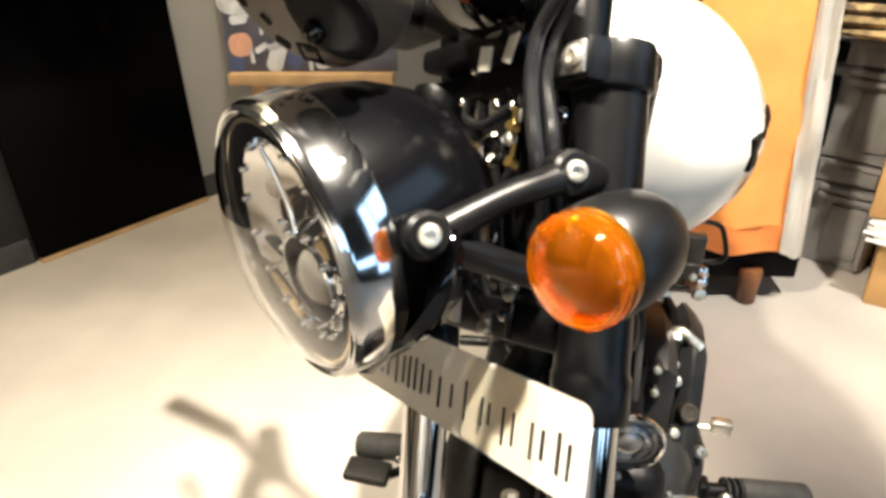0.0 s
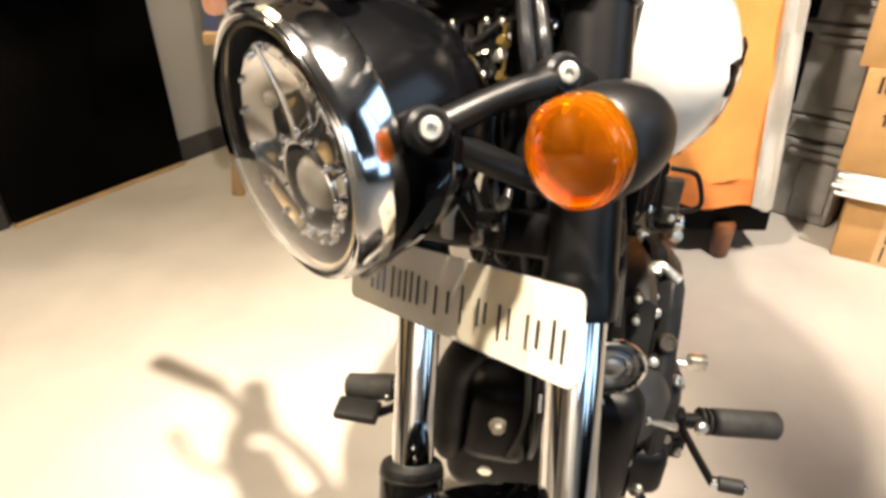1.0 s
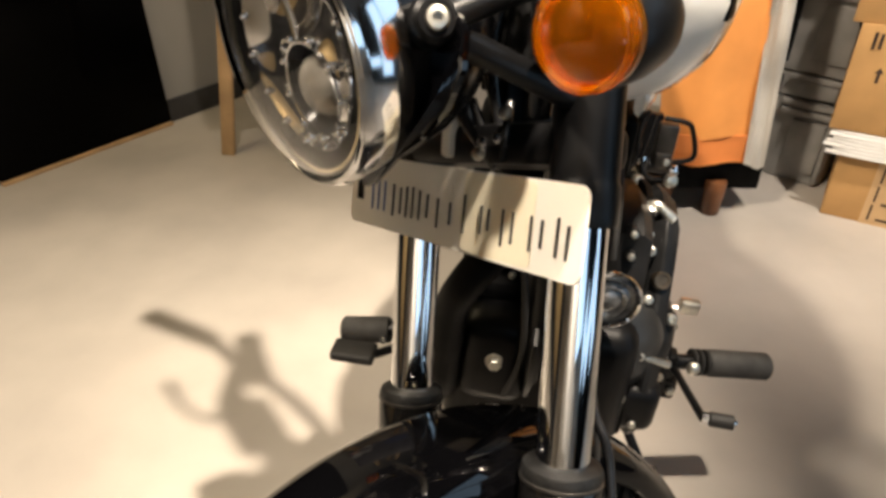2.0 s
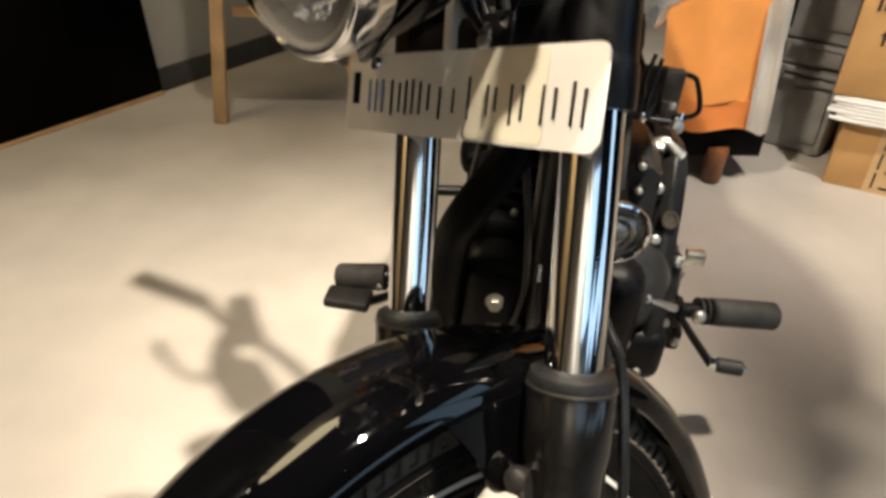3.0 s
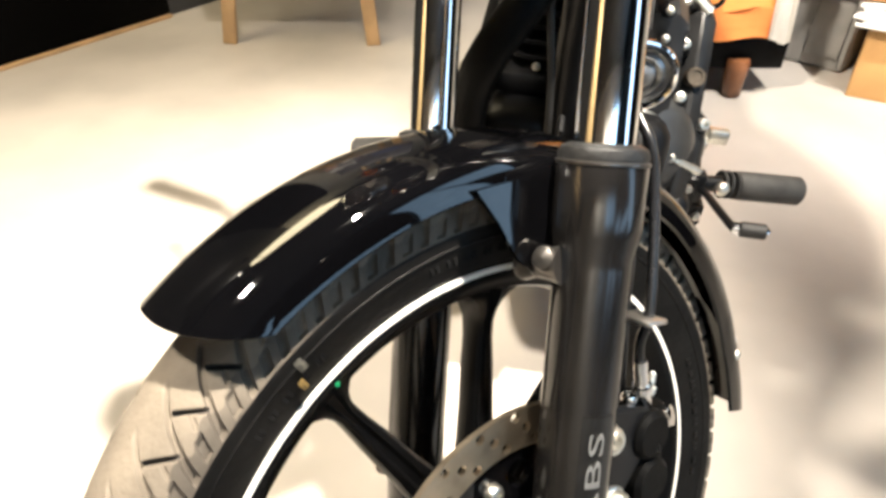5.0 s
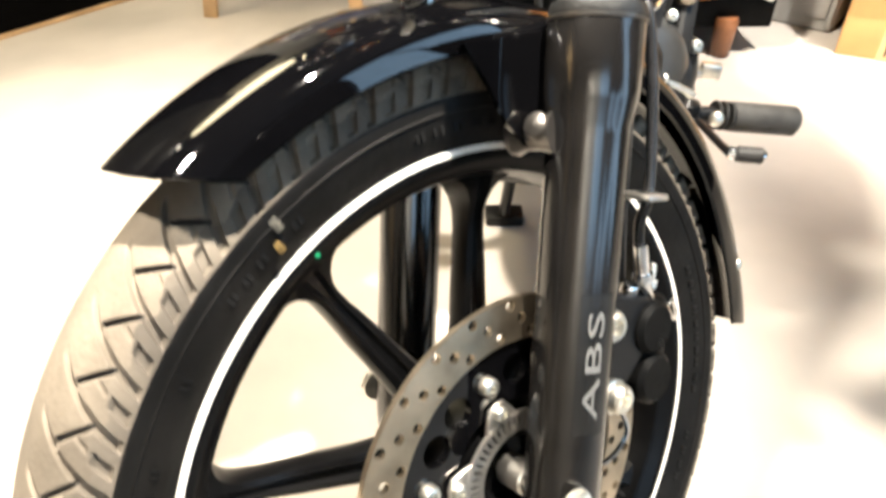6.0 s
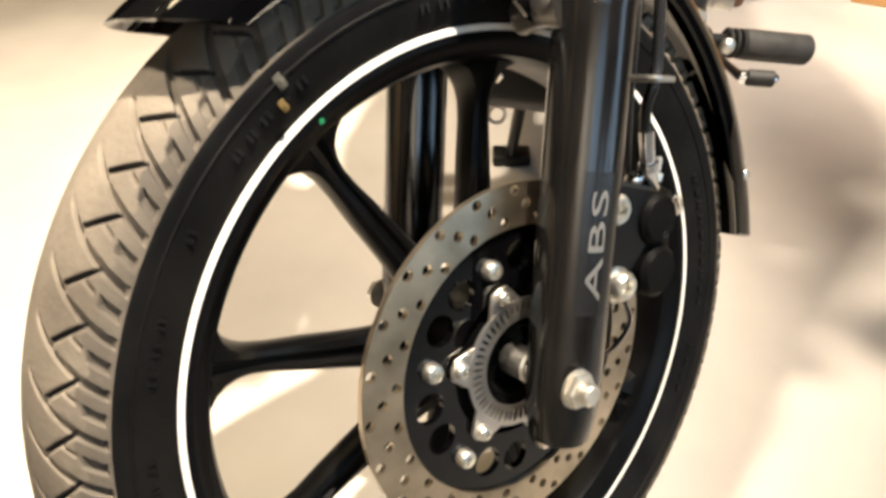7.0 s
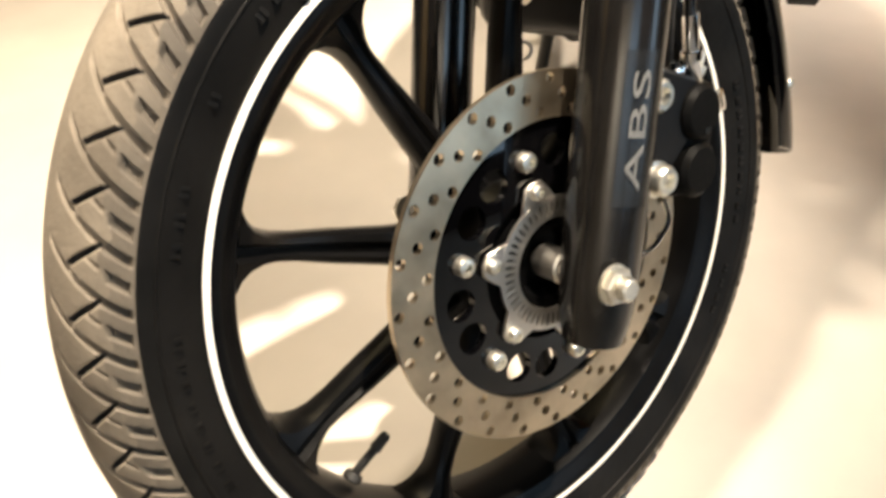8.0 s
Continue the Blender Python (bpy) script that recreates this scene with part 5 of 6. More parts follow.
for y, cz, hw, hh, e in ((-0.135, 0.907, 0.022, 0.032, 2), (-0.128, 0.904, 0.055, 0.065, 2.1), (-0.112, 0.9, 0.087, 0.092, 2.2), (-0.085, 0.896, 0.113, 0.110, 2.3), (-0.05, 0.892, 0.133, 0.121, 2.35), (0, 0.89, 0.146, 0.128, 2.35),
                         (0.06, 0.888, 0.152, 0.130, 2.35), (0.14, 0.886, 0.150, 0.126, 2.3), (0.22, 0.882, 0.140, 0.113, 2.3), (0.3, 0.87, 0.118, 0.092, 2.2), (0.37, 0.854, 0.092, 0.068, 2.1), (0.42, 0.842, 0.060, 0.042, 2), (0.435, 0.838, 0.022, 0.017, 2)):
    ring = []
    for k in range(48):
        a = 2 * math.pi * k / 48
        cx, sz = math.cos(a), math.sin(a)
        px = math.copysign(abs(cx) ** (2 / e), cx) * hw
        pz = math.copysign(abs(sz) ** (2 / e), sz) * hh
        px *= 1 - 0.18 * max(0, pz / hh) - 0.10 * max(0, -pz / hh)
        ring.append((px, y, cz + pz))
    rings.append(ring)
ring_faces(bm, rings, True, True, True)
tank = part("fuel_tank", bm, WHITE, bike, "glossy white teardrop fuel tank", MBK, 60)
for s in (1, -1):
    for y0, y1 in ((-0.082, -0.058), (-0.052, -0.026), (-0.020, 0.008), (0.014, 0.045)):
        bm = B()
        rows = []
        for k in range(5):
            y = y0 + (y1 - y0) * k / 4
            xx = 0.153 - 0.0025 * max(0.0, (0.06 - y) / 0.0365) ** 1.93 - 0.0016
            rows.append([Vector((s * xx, y, 0.911)), Vector((s * xx, y, 0.879)), Vector((s * (xx - 0.010), y, 0.879)), Vector((s * (xx - 0.010), y, 0.911))])
        ring_faces(bm, rows, True, True, True)
        part("badge_bar", bm, MATTE, tank, "plain dark bar of the tank badge", MBK)
bm = B()
sweep(bm, [(0.052, -0.085, 0.788), (0.066, -0.04, 0.790), (0.085, 0.05, 0.785)], [0.006, 0.010, 0.008], 12, 4, 2.2)
part("tank_lip", bm, WHITE, tank, m=MBK)

# ---- frame, engine ----
bm = B()
sweep(bm, [(-0.02, -0.17, 0.93), (-0.018, -0.15, 0.80), (-0.015, -0.11, 0.60), (-0.012, -0.10, 0.45), (-0.01, -0.06, 0.30), (0, 0.05, 0.22)], 0.021, 18)
cyl(bm, (-0.03, -0.20, 0.83), (-0.02, -0.17, 0.98), 0.032)
sweep(bm, [(-0.02, -0.15, 0.90), (0, 0.1, 0.80), (0, 0.35, 0.72), (0, 0.5, 0.5)], 0.022, 14)
part("frame", bm, SATIN, bike, "black tubular frame", MBK)
bm = B()
sweep(bm, [(-0.050, -0.09, 0.665), (-0.076, -0.135, 0.623), (-0.105, -0.145, 0.575), (-0.124, -0.132, 0.52), (-0.130, -0.115, 0.44), (-0.130, -0.085, 0.34), (-0.125, 0.02, 0.27), (-0.13, 0.25, 0.26), (-0.15, 0.62, 0.27)], 0.0225, 20)
part("exhaust_pipe", bm, MATTE, bike, "matte black exhaust pipe", MBK)
bm = B()
sweep(bm, [(-0.15, 0.55, 0.27), (-0.155, 0.62, 0.275), (-0.16, 1.05, 0.31), (-0.16, 1.10, 0.312)], [0.024, 0.042, 0.042, 0.03], 24, 4)
part("silencer", bm, MATTE, bike, "matte black exhaust silencer", MBK)
bm = B()
rbox(bm, (-0.005, 0.06, 0.375), (0.26, 0.34, 0.22), 0.035, None, 4)
rbox(bm, (-0.065, -0.075, 0.415), (0.105, 0.09, 0.15), 0.03, None, 4)
crank = part("engine_case", bm, ENGINE, bike, "black engine crankcase", MBK)
# left cover with a rounded edge
bm = B()
outline = [(-0.085, 0.30), (-0.06, 0.265), (0.02, 0.245), (0.11, 0.25), (0.16, 0.30), (0.185, 0.40), (0.185, 0.50), (0.165, 0.575), (0.11, 0.592), (0.045, 0.585), (0.01, 0.54), (-0.03, 0.47), (-0.075, 0.41)]
mside = axes_matrix(Vector((0, 0, 0)), Vector((0, 1, 0)), Vector((0, 0, 1)), Vector((1, 0, 0)))
prism(bm, outline, 0.127, 0.165, mside, 0.016)
part("engine_cover", bm, COVERPAINT, crank, "black engine side cover", MBK)
oc = Vector((0.05, 0.42))
bm = B()
prism(bm, [tuple(oc + (Vector(p) - oc) * 1.03) for p in outline], 0.117, 0.1275, mside, 0.002)
part("cover_flange", bm, MATTE, crank, "black joint flange of the side cover", MBK)
bm = B()
prism(bm, [(-0.075, 0.30), (-0.05, 0.27), (0.1, 0.25), (0.16, 0.3), (0.18, 0.5), (0.15, 0.585), (0.08, 0.608), (0.0, 0.612), (-0.036, 0.600), (-0.052, 0.54), (-0.07, 0.42)], 0.062, 0.117, mside, 0.014)
part("engine_half", bm, COVERPAINT, crank, "black inner engine half", MBK)
# bolts along the joint, with their lugs
for p, way, r in (((0.122, 0.050, 0.590), (0, -0.5, 0.8), 0.0065), ((0.121, 0.022, 0.566), (0, -0.66, 0.6), 0.0062), ((0.125, 0.010, 0.549), (0, -0.79, 0.61), 0.0075), ((0.088, -0.046, 0.606), (0, -0.9, 0.3), 0.0050),
                  ((0.090, -0.050, 0.575), (0, -0.9, 0.3), 0.0050), ((0.131, -0.024, 0.493), (0, -0.87, 0.5), 0.0072), ((0.060, -0.103, 0.480), (0, -0.7, 0.6), 0.0050), ((0.112, -0.086, 0.366), (0.5, -0.8, 0.1), 0.0085),
                  ((0.172, -0.006, 0.452), (0.4, -0.8, 0.5), 0.0085)):
    way = Vector(way).normalized()
    p = Vector(p)
    bm = B()
    cyl(bm, p - way * 0.022, p + way * 0.001, r * 1.7, r * 1.5, 16)
    part("cover_boss", bm, ENGINE, crank, m=MBK)
    bm = B()
    bolt(bm, p, way, r, r * 1.2, r > 0.005)
    part("cover_bolt", bm, ZINC, crank, m=MBK)
bm = B()
lathe(bm, [(-0.012, 0.0125), (0.001, 0.0125), (0.003, 0.0110), (0.003, 0.0085), (0.001, 0.0080), (0.001, 0.0)], along((0.147, -0.008, 0.516), (0.15, -0.87, 0.5)), 24)
part("filler_cap", bm, mat("dull_brown_steel", (0.20, 0.16, 0.12), 0.45, 1.0, 0.2, 60), crank, "dull steel filler cap", MBK)
bm = B()
lathe(bm, [(-0.06, 0.072), (-0.012, 0.070), (0.006, 0.060), (0.016, 0.044), (0.022, 0.022), (0.024, 0.0)], along((0.108, -0.058, 0.440), (0.42, -0.8, 0.40)), 44)
part("lower_cover", bm, mat("grey_engine_cover", (0.030, 0.030, 0.030), 0.36, 0.2, 0.2, 30, 0.1, 350, rough_vary=0.1), crank, "satin grey rounded lower cover", MBK)
bm = B()
rbox(bm, (0.115, -0.030, 0.335), (0.120, 0.110, 0.085), 0.020, None, 4)
rbox(bm, (0.150, 0.010, 0.300), (0.060, 0.080, 0.060), 0.012, None, 3)
part("sump_cover", bm, ENGINE, crank, "black lower engine cover", MBK)
for p in ((0.172, -0.040, 0.372), (0.180, -0.030, 0.318), (0.140, -0.088, 0.318)):
    bm = B()
    bolt(bm, p, (0.3, -1, 0.1), 0.0058, 0.006)
    part("cover_bolt", bm, ZINC, crank, m=MBK)
bm = B()
cyl(bm, (0.132, -0.070, 0.430), (0.178, -0.050, 0.405), 0.0052, 0.0052, 12)
bolt(bm, (0.131, -0.070, 0.431), (-0.2, -0.9, 0.4), 0.0068, 0.008)
part("shift_shaft", bm, ZINC, crank, "bright gear shift shaft", MBK)
bm = B()
lathe(bm, [(0, 0.062), (0.012, 0.060), (0.026, 0.050), (0.034, 0.030), (0.036, 0)], along((0.155, 0.03, 0.40), (1, 0, 0)), 36)
part("clutch_dome", bm, COVERPAINT, crank, m=MBK)
for y, z, r, mt, x in ((0.116, 0.478, 0.0065, ZINC, 0.163), (0.036, 0.447, 0.0065, ZINC, 0.160), (-0.028, 0.400, 0.0065, ZINC, 0.158), (0.15, 0.54, 0.0065, ZINC, 0.163), (0.06, 0.56, 0.006, ZINC, 0.16),
                       (0.165, 0.35, 0.0065, ZINC, 0.163), (0.02, 0.272, 0.0065, ZINC, 0.16), (0.10, 0.275, 0.006, ZINC, 0.16)):
    bm = B()
    cyl(bm, (x - 0.02, y, z), (x, y, z), r * 1.6, r * 1.5, 16)
    part("cover_boss", bm, ENGINE, crank, m=MBK)
    bm = B()
    bolt(bm, (x - 0.001, y, z), (1, -0.15, 0), r, 0.007)
    part("cover_bolt", bm, mt, crank, m=MBK)
bm = B()
lathe(bm, [(0, 0.018), (0.006, 0.0175), (0.009, 0.014), (0.010, 0)], along((0.163, 0.079, 0.458), (1, -0.1, 0.1)), 24)
part("inspection_cap", bm, STEEL, crank, "dull steel inspection cap", MBK)
bm = B()
sweep(bm, [(0.118, 0.058, 0.590), (0.128, 0.056, 0.597), (0.138, 0.052, 0.592), (0.152, 0.050, 0.580)], [0.010, 0.007, 0.0065, 0.010], 12, 5)
part("clutch_lever", bm, ZINC, crank, "chrome clutch release lever", MBK)
# cylinder with cooling fins
bm = B()
rbox(bm, (-0.005, 0.04, 0.60), (0.115, 0.115, 0.30), 0.02)
barrel = part("cylinder", bm, ENGINE, bike, "black finned cylinder", MBK)
for k in range(15):
    bm = B()
    z = 0.475 + 0.019 * k
    prism(bm, rounded(0.155 if k < 11 else 0.14, 0.185, 0.03), 0, 0.0045, Matrix.Translation((-0.018, 0.04, z)))
    part("cooling_fin", bm, ENGINE, barrel, m=MBK)
for x, y, z in ((-0.055, -0.055, 0.525), (-0.02, -0.058, 0.56), (-0.065, -0.060, 0.60), (0.03, -0.055, 0.64)):
    bm = B()
    bolt(bm, (x, y, z), (0, -1, 0), 0.0055, 0.005, False)
    part("cylinder_bolt", bm, ZINC, barrel, m=MBK)
# front engine bolt and mounts
bm = B()
hexnut(bm, (-0.064, -0.122, 0.428), (0.1, -1, 0), 0.0095, 0.009)
lathe(bm, [(0, 0.0125), (0.002, 0.0125), (0.002, 0.008)], along((-0.064, -0.119, 0.428), (0.1, -1, 0)), 20)
part("mount_bolt", bm, ZINC, crank, "dull zinc engine bolt", MBK)
bm = B()
prism(bm, [(-0.15, 0.42), (-0.15, 0.49), (-0.09, 0.51), (-0.06, 0.44), (-0.07, 0.36), (-0.11, 0.36)], -0.02, -0.012, mside, 0.002)
prism(bm, [(-0.15, 0.42), (-0.15, 0.49), (-0.09, 0.51), (-0.06, 0.44), (-0.07, 0.36), (-0.11, 0.36)], 0.012, 0.02, mside, 0.002)
part("engine_mount", bm, SATIN, crank, m=MBK)
bm = B()
rbox(bm, (-0.07, -0.055, 0.505), (0.095, 0.03, 0.03), 0.01)
part("starter_cover", bm, ENGINE, crank, m=MBK)
for p, r in (((-0.075, -0.1, 0.325), 0.011), ((-0.04, -0.095, 0.33), 0.008)):
    bm = B()
    hexnut(bm, p, (0, -1, -0.2), r, 0.012)
    part("drain_bolt", bm, ZINC, crank, m=MBK)
for pts in ([(-0.06, -0.11, 0.70), (-0.045, -0.125, 0.60), (-0.035, -0.125, 0.53), (-0.03, -0.122, 0.44), (-0.045, -0.12, 0.37)], [(-0.13, 0.15, 0.45), (-0.10, 0.05, 0.62), (-0.03, 0.0, 0.74)], [(0.06, -0.10, 0.60), (0.055, -0.06, 0.68), (0.04, 0.0, 0.76)]):
    bm = B()
    sweep(bm, pts, 0.0045, 10, 6)
    part("engine_hose", bm, RUBBER, bike, "thin black engine hose", MBK)
# horn
mh = MBK @ along((0.060, -0.125, 0.556), (0.05, -1, -0.05), (1, 0, 0))
bm = B()
lathe(bm, [(-0.030, 0.0), (-0.030, 0.020), (-0.012, 0.034), (-0.004, 0.036), (-0.003, 0.0)], None, 36)
horn = part("horn", bm, MATTE, bike, "round black horn with a chrome rim", mh)
bm = B()
lathe(bm, [(-0.006, 0.0372), (-0.006, 0.0410), (-0.001, 0.0422), (0.002, 0.0412), (0.003, 0.0392), (0.001, 0.0372)], None, 48, closed=True)
part("horn_rim", bm, CHROME, horn, "chrome horn rim", mh)
bm = B()
lathe(bm, [(-0.003, 0.0362), (0.001, 0.033), (-0.001, 0.028), (0.003, 0.023), (0.000, 0.018), (0.005, 0.012), (0.007, 0.004), (0.007, 0)], None, 40)
part("horn_face", bm, mat("grey_horn_face", (0.26, 0.262, 0.265), 0.26, 0.7, 0.2, 40), horn, "grey ringed horn face", mh)

# ---- footpegs and gear lever ----
bm = B()
cyl(bm, (0.13, 0.02, 0.342), (0.24, 0.04, 0.340), 0.012)
rbox(bm, (0.19, 0.035, 0.335), (0.05, 0.03, 0.05), 0.008)
peg = part("footpeg", bm, SATIN, bike, "left footpeg with a grey rubber sleeve", MBK)
pl0, pl1 = Vector((0.262, 0.045, 0.338)), Vector((0.360, 0.065, 0.331))
bm = B()
w = pl1 - pl0
lathe(bm, [(0, 0.0195), (0.003, 0.0215), (w.length - 0.004, 0.0215), (w.length, 0.018)], along(pl0, w), 28)
part("rubber_sleeve", bm, PEGRUBBER, peg, "grey rubber sleeve", MBK)
for k in range(3):
    p = pl0 - w.normalized() * (0.004 + 0.010 * k)
    bm = B()
    lathe(bm, [(-0.002, 0.014), (-0.002, 0.0195), (-0.0005, 0.021), (0.0015, 0.021), (0.003, 0.0195), (0.003, 0.014)], along(p, w), 24, closed=True)
    part("rubber_ring", bm, RUBBER, peg, m=MBK)
bm = B()
lathe(bm, [(0, 0.010), (0.004, 0.0115), (0.008, 0.0105), (0.012, 0.006), (0.013, 0)], along((0.236, 0.026, 0.342), (0.35, -1, 0.05)), 24)
part("peg_bolt", bm, ZINC, peg, m=MBK)
for p in ((0.148, -0.030, 0.395), (0.212, 0.020, 0.292), (0.170, -0.012, 0.300), (0.155, 0.0, 0.365), (0.20, 0.06, 0.39)):
    bm = B()
    bolt(bm, p, (0.3, -1, 0.1), 0.0068, 0.007)
    part("bracket_bolt", bm, ZINC, peg, m=MBK)
bm = B()
prism(bm, [(-0.01, 0.27), (0.08, 0.26), (0.09, 0.38), (0.03, 0.40), (-0.01, 0.37)], 0.165, 0.195, mside, 0.006)
prism(bm, [(0.02, 0.275), (0.05, 0.275), (0.05, 0.31), (0.02, 0.31)], 0.19, 0.222, mside, 0.004)
part("peg_bracket", bm, ENGINE, peg, m=MBK)
bm = B()
sweep(bm, [(0.196, 0.085, 0.375), (0.205, 0.05, 0.338), (0.215, -0.01, 0.343), (0.232, -0.075, 0.346), (0.236, -0.086, 0.347)], [0.007, 0.0062, 0.006, 0.0062, 0.007], 12, 6, 0.75)
gear = part("gear_lever", bm, SATIN, bike, "black gear lever with a rubber tip", MBK)
bm = B()
cyl(bm, (0.232, -0.082, 0.346), (0.242, -0.083, 0.3465), 0.0088)
part("lever_end", bm, CHROME, gear, m=MBK)
bm = B()
cyl(bm, (0.274, -0.087, 0.3495), (0.279, -0.088, 0.350), 0.0075, 0.006)
part("lever_end", bm, CHROME, gear, m=MBK)
bm = B()
cyl(bm, (0.242, -0.083, 0.3465), (0.275, -0.087, 0.3495), 0.0105, 0.0105, 18, 0.002)
part("lever_rubber", bm, RUBBER, gear, "black ribbed lever rubber", MBK)
bm = B()
rbox(bm, (0.247, 0.159, 0.358), (0.034, 0.02, 0.026), 0.006)
cyl(bm, (0.205, 0.158, 0.35), (0.235, 0.158, 0.352), 0.006)
part("stand_spring_mount", bm, ZINC, bike, "bright zinc bracket", MBK)
bm = B()
sweep(bm, [(0.195, 0.05, 0.31), (0.20, 0.11, 0.33), (0.205, 0.155, 0.352)], 0.005, 10, 4)
bolt(bm, (0.198, 0.094, 0.378), (0.4, -1, 0), 0.0085, 0.008)
part("linkage_rod", bm, STEEL, bike, m=MBK)
# right side
bm = B()
cyl(bm, (-0.150, 0.30, 0.345), (-0.205, 0.30, 0.338), 0.010)
part("rear_footpeg", bm, SATIN, bike, m=MBK)
bm = B()
cyl(bm, (-0.13, 0.0, 0.362), (-0.235, 0.0, 0.350), 0.012)
pegr = part("footpeg", bm, SATIN, bike, "right footpeg with a grey rubber sleeve", MBK)
bm = B()
w = Vector((-0.308, 0.0, 0.336)) - Vector((-0.232, 0, 0.349))
lathe(bm, [(0, 0.019), (0.003, 0.021), (w.length - 0.004, 0.021), (w.length, 0.017)], along((-0.232, 0, 0.349), w), 28)
part("rubber_sleeve", bm, PEGRUBBER, pegr, "grey rubber sleeve", MBK)
bm = B()
sweep(bm, [(-0.16, 0.05, 0.335), (-0.21, -0.01, 0.332), (-0.248, -0.045, 0.334)], 0.007, 10, 4)
pedal = part("brake_pedal", bm, SATIN, bike, "black rear brake pedal", MBK)
bm = B()
rbox(bm, (-0.279, -0.045, 0.334), (0.068, 0.042, 0.016), 0.006, None, 3)
part("pedal_pad", bm, RUBBER, pedal, "black rubber pedal pad", MBK)
bm = B()
bolt(bm, (-0.238, -0.02, 0.345), (-0.1, -1, 0.2), 0.0065, 0.006, False)
part("pedal_bolt", bm, CHROME, pedal, m=MBK)

# ---- rear of the motorcycle ----
bm = B()
rbox(bm, (0.19, 0.585, 0.47), (0.05, 0.02, 0.12), 0.006)
sweep(bm, [(0.215, 0.57, 0.525), (0.262, 0.57, 0.520), (0.278, 0.57, 0.50), (0.292, 0.57, 0.455), (0.280, 0.57, 0.437), (0.245, 0.57, 0.43)], 0.0055, 10, 5)
part("rear_peg_hanger", bm, SATIN, bike, "black rear footpeg hanger", MBK)
bm = B()
bolt(bm, (0.252, 0.560, 0.414), (0.3, -1, 0.2), 0.013, 0.012, False)
part("hanger_bolt", bm, CHROME, bike, m=MBK)
bm = B()
bolt(bm, (0.185, 0.560, 0.432), (0.3, -1, 0.2), 0.011, 0.010, False)
part("hanger_bolt", bm, CHROME, bike, m=MBK)
bm = B()
bolt(bm, (0.127, 0.255, 0.536), (0.3, -1, 0.2), 0.0075, 0.008, False)
part("cover_bolt", bm, ZINC, bike, m=MBK)
bm = B()
cyl(bm, (0.20, 0.575, 0.415), (0.255, 0.575, 0.414), 0.014)
part("rear_footpeg", bm, SATIN, bike, m=MBK)
bm = B()
cyl(bm, (0.10, 0.27, 0.53), (0.128, 0.262, 0.536), 0.01)
rbox(bm, (0.10, 0.30, 0.56), (0.03, 0.1, 0.16), 0.012)
rbox(bm, (0.0, 0.36, 0.52), (0.16, 0.16, 0.28), 0.03)
part("side_cover", bm, MATTE, bike, "black side cover and brackets", MBK)
bm = B()
rbox(bm, (0.178, 0.34, 0.566), (0.034, 0.024, 0.078), 0.004, None, 2)
rbox(bm, (0.178, 0.325, 0.540), (0.028, 0.010, 0.030), 0.003, None, 2)
bracket = part("footrest_bracket", bm, GUNMETAL, bike, "dull grey cast footrest bracket", MBK)
bm = B()
bolt(bm, (0.197, 0.322, 0.527), (0.25, -1, 0.35), 0.0105, 0.012, False)
part("bracket_bolt", bm, CHROME, bracket, "bright chrome bolt", MBK)
bm = B()
cyl(bm, (0.090, 0.345, 0.497), (0.134, 0.335, 0.497), 0.0035, 0.0035, 12)
part("brake_rod", bm, STEEL, bike, "thin steel brake rod", MBK)
bm = B()
bolt(bm, (0.136, 0.332, 0.496), (0.3, -1, 0.3), 0.0080, 0.009, False)
part("rod_end", bm, CHROME, bike, "bright rod end bolt", MBK)
for pts in ([(0.140, 0.34, 0.625), (0.132, 0.335, 0.580), (0.136, 0.33, 0.540), (0.120, 0.33, 0.505)], [(0.150, 0.33, 0.622), (0.146, 0.325, 0.585), (0.142, 0.325, 0.545), (0.150, 0.32, 0.515)], [(0.158, 0.335, 0.540), (0.150, 0.33, 0.525), (0.160, 0.325, 0.508), (0.185, 0.33, 0.505)]):
    bm = B()
    sweep(bm, pts, 0.0038, 10, 5)
    part("rear_hose", bm, HOSE, bike, "thin glossy black hose", MBK)
for p, r in (((0.184, 0.262, 0.536), 0.0115), ((0.124, 0.215, 0.553), 0.009), ((0.128, 0.222, 0.535), 0.006), ((0.165, 0.240, 0.578), 0.006)):
    bm = B()
    bolt(bm, p, (0.3, -1, 0.25), r, r, False)
    part("cover_bolt", bm, ZINC, bike, m=MBK)
for s in (1, -1):
    bm = B()
    cyl(bm, (s * 0.13, 0.80, 0.36), (s * 0.125, 0.62, 0.68), 0.018)
    part("rear_shock", bm, SATIN, bike, m=MBK)
    bm = B()
    sweep(bm, [(s * 0.09, 0.30, 0.35), (s * 0.11, 0.55, 0.335), (s * 0.115, 0.86, 0.31)], 0.02, 12, 4)
    part("swingarm", bm, SATIN, bike, m=MBK)
bm = B()
rbox(bm, (0, 0.52, 0.775), (0.22, 0.34, 0.09), 0.035, None, 4)
rbox(bm, (0, 0.80, 0.80), (0.18, 0.26, 0.07), 0.03, None, 4)
part("seat", bm, RUBBER, bike, "black seat", MBK)
bm = B()
rw = Matrix.Translation((0.0, 0.865, 0.322))
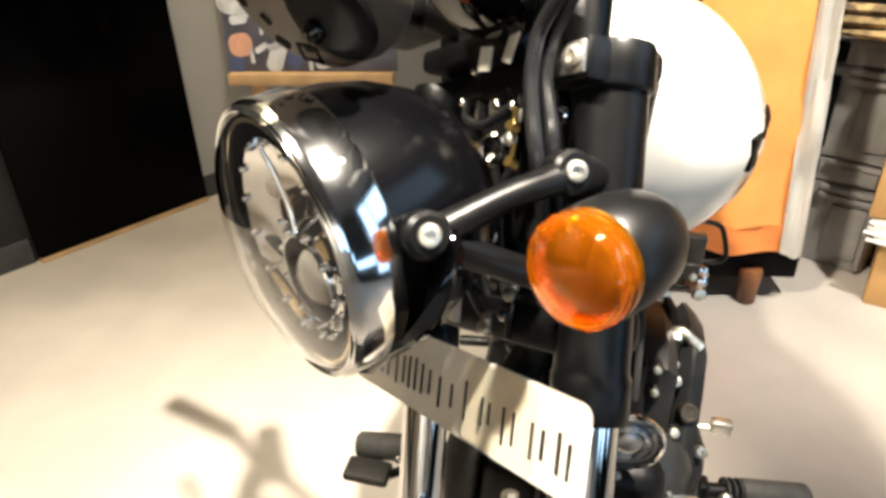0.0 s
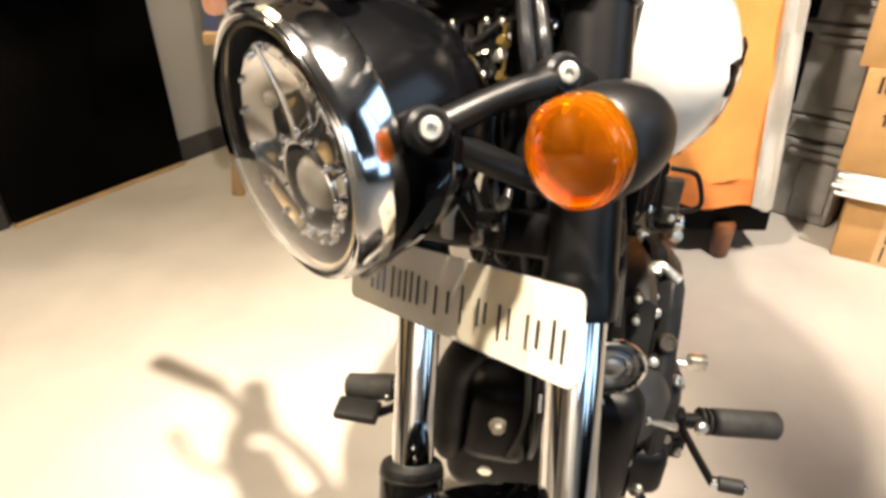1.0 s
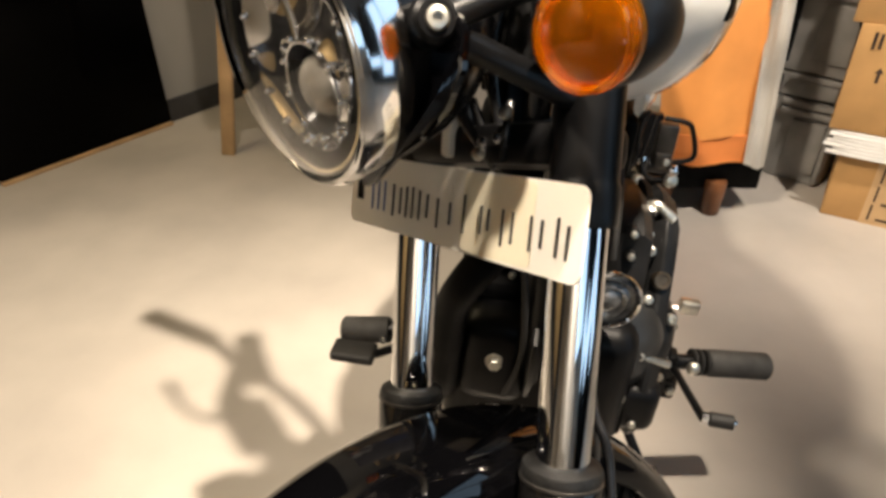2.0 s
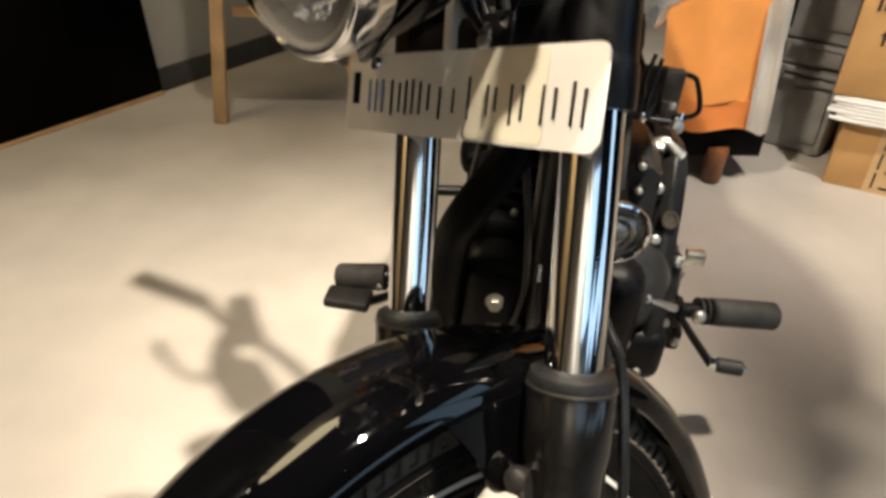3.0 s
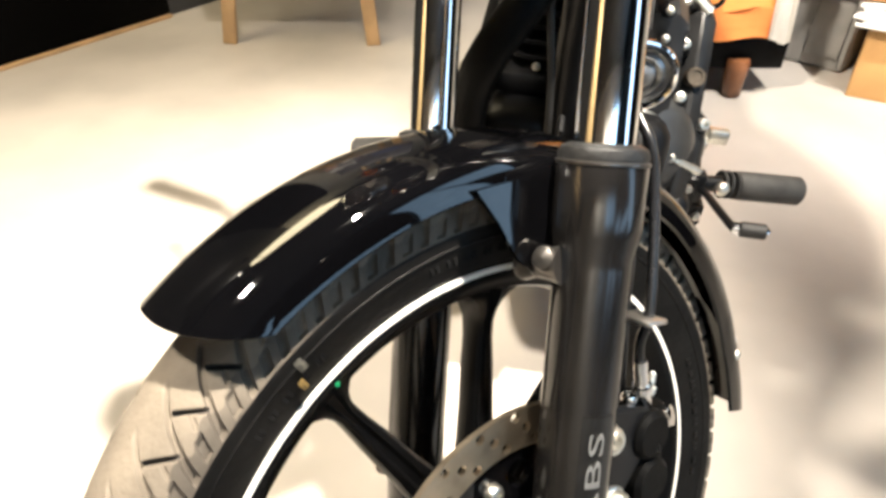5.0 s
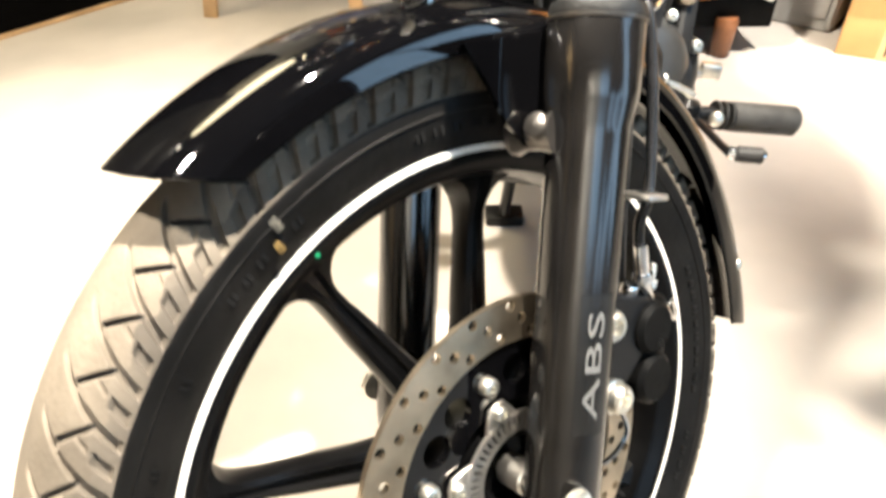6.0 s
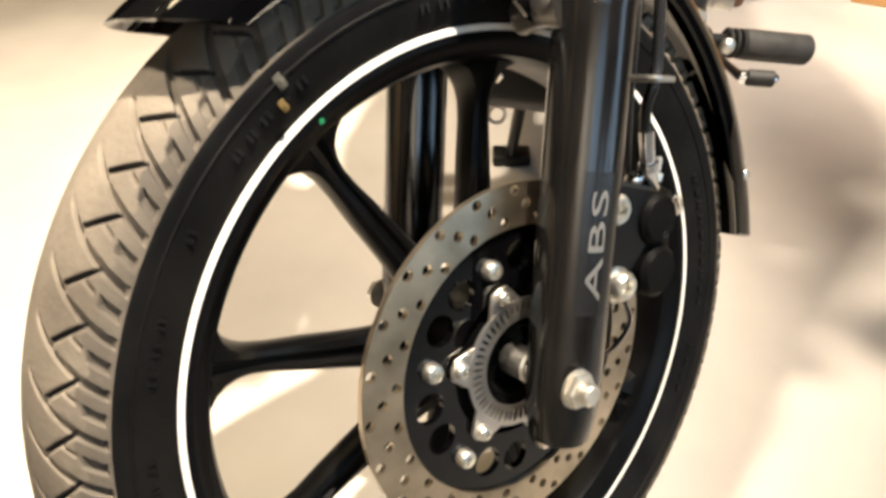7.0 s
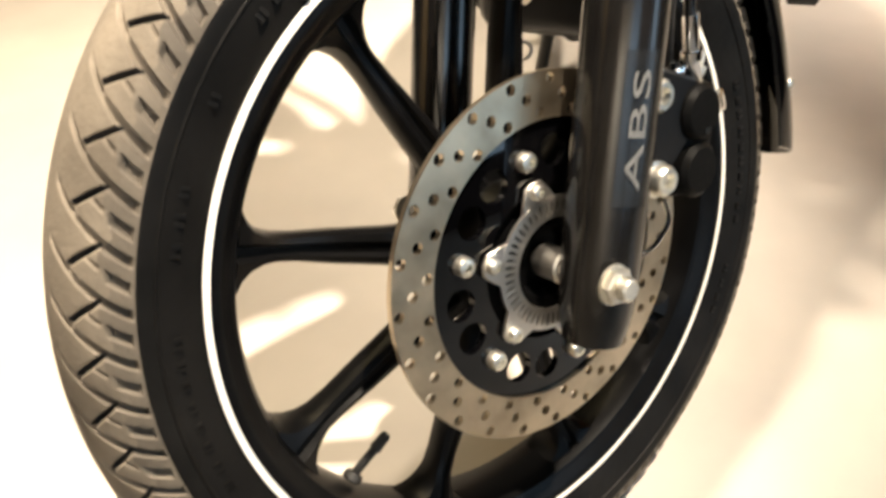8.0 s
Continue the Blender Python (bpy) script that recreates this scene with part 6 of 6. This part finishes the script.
lathe(bm, [(0.055, 0.225), (0.06, 0.27), (0.05, 0.30), (0.0, 0.320), (-0.05, 0.30), (-0.06, 0.27), (-0.055, 0.225)], rw @ AXLE, 72, closed=True)
rear = part("rear_wheel", bm, SIDEWALL, bike, "black rear wheel", MBK)
bm = B()
lathe(bm, [(0.045, 0.20), (0.045, 0.228), (-0.045, 0.228), (-0.045, 0.20)], rw @ AXLE, 60, closed=True)
lathe(bm, [(-0.07, 0.0), (-0.07, 0.05), (0.07, 0.05), (0.07, 0.0)], rw @ AXLE, 30)
for k in range(9):
    p = rw @ on_wheel(40 * k, 0.04)
    cyl(bm, p, rw @ on_wheel(40 * k, 0.205), 0.013, 0.011, 10)
part("rear_rim", bm, SATIN, rear, m=MBK)
bm = B()
rings = [[rw @ on_wheel(a, 0.345 - 0.03 * (1 - math.cos(j)), 0.075 * math.sin(j)) for j in (-1.4, -1, -0.5, 0, 0.5, 1, 1.4)] + [rw @ on_wheel(a, 0.341 - 0.03 * (1 - math.cos(j)), 0.072 * math.sin(j)) for j in (1.4, 1, 0.5, 0, -0.5, -1, -1.4)] for a in range(70, 186, 5)]
ring_faces(bm, rings, True, True, True)
part("rear_mudguard", bm, GLOSS, bike, "gloss black rear mudguard", MBK)
bm = B()
sweep(bm, [(0.10, 0.22, 0.25), (0.16, 0.16, 0.14), (0.235, 0.09, 0.022)], 0.009, 12, 4)
rbox(bm, (0.240, 0.085, 0.014), (0.05, 0.035, 0.006), 0.002)
part("side_stand", bm, SATIN, bike, "black side stand", MBK)

# centre stand leg below the engine
bm = B()
sweep(bm, [(0.200, 1.00, 0.24), (0.192, 1.045, 0.125), (0.185, 1.085, 0.018)], 0.011, 12, 4, 1.3)
rbox(bm, (0.186, 1.09, 0.011), (0.075, 0.05, 0.022), 0.006)
stand_leg = part("centre_stand", bm, SATIN, bike, "black centre stand leg", Matrix())
bm = B()
lathe(bm, [(-0.003, 0.012), (0.003, 0.012), (0.003, 0.018), (-0.003, 0.018)], along((0.152, 1.03, 0.135), (0.1, -1, 0.3)), 24, closed=True)
part("stand_ring", bm, STEEL, stand_leg, m=Matrix())
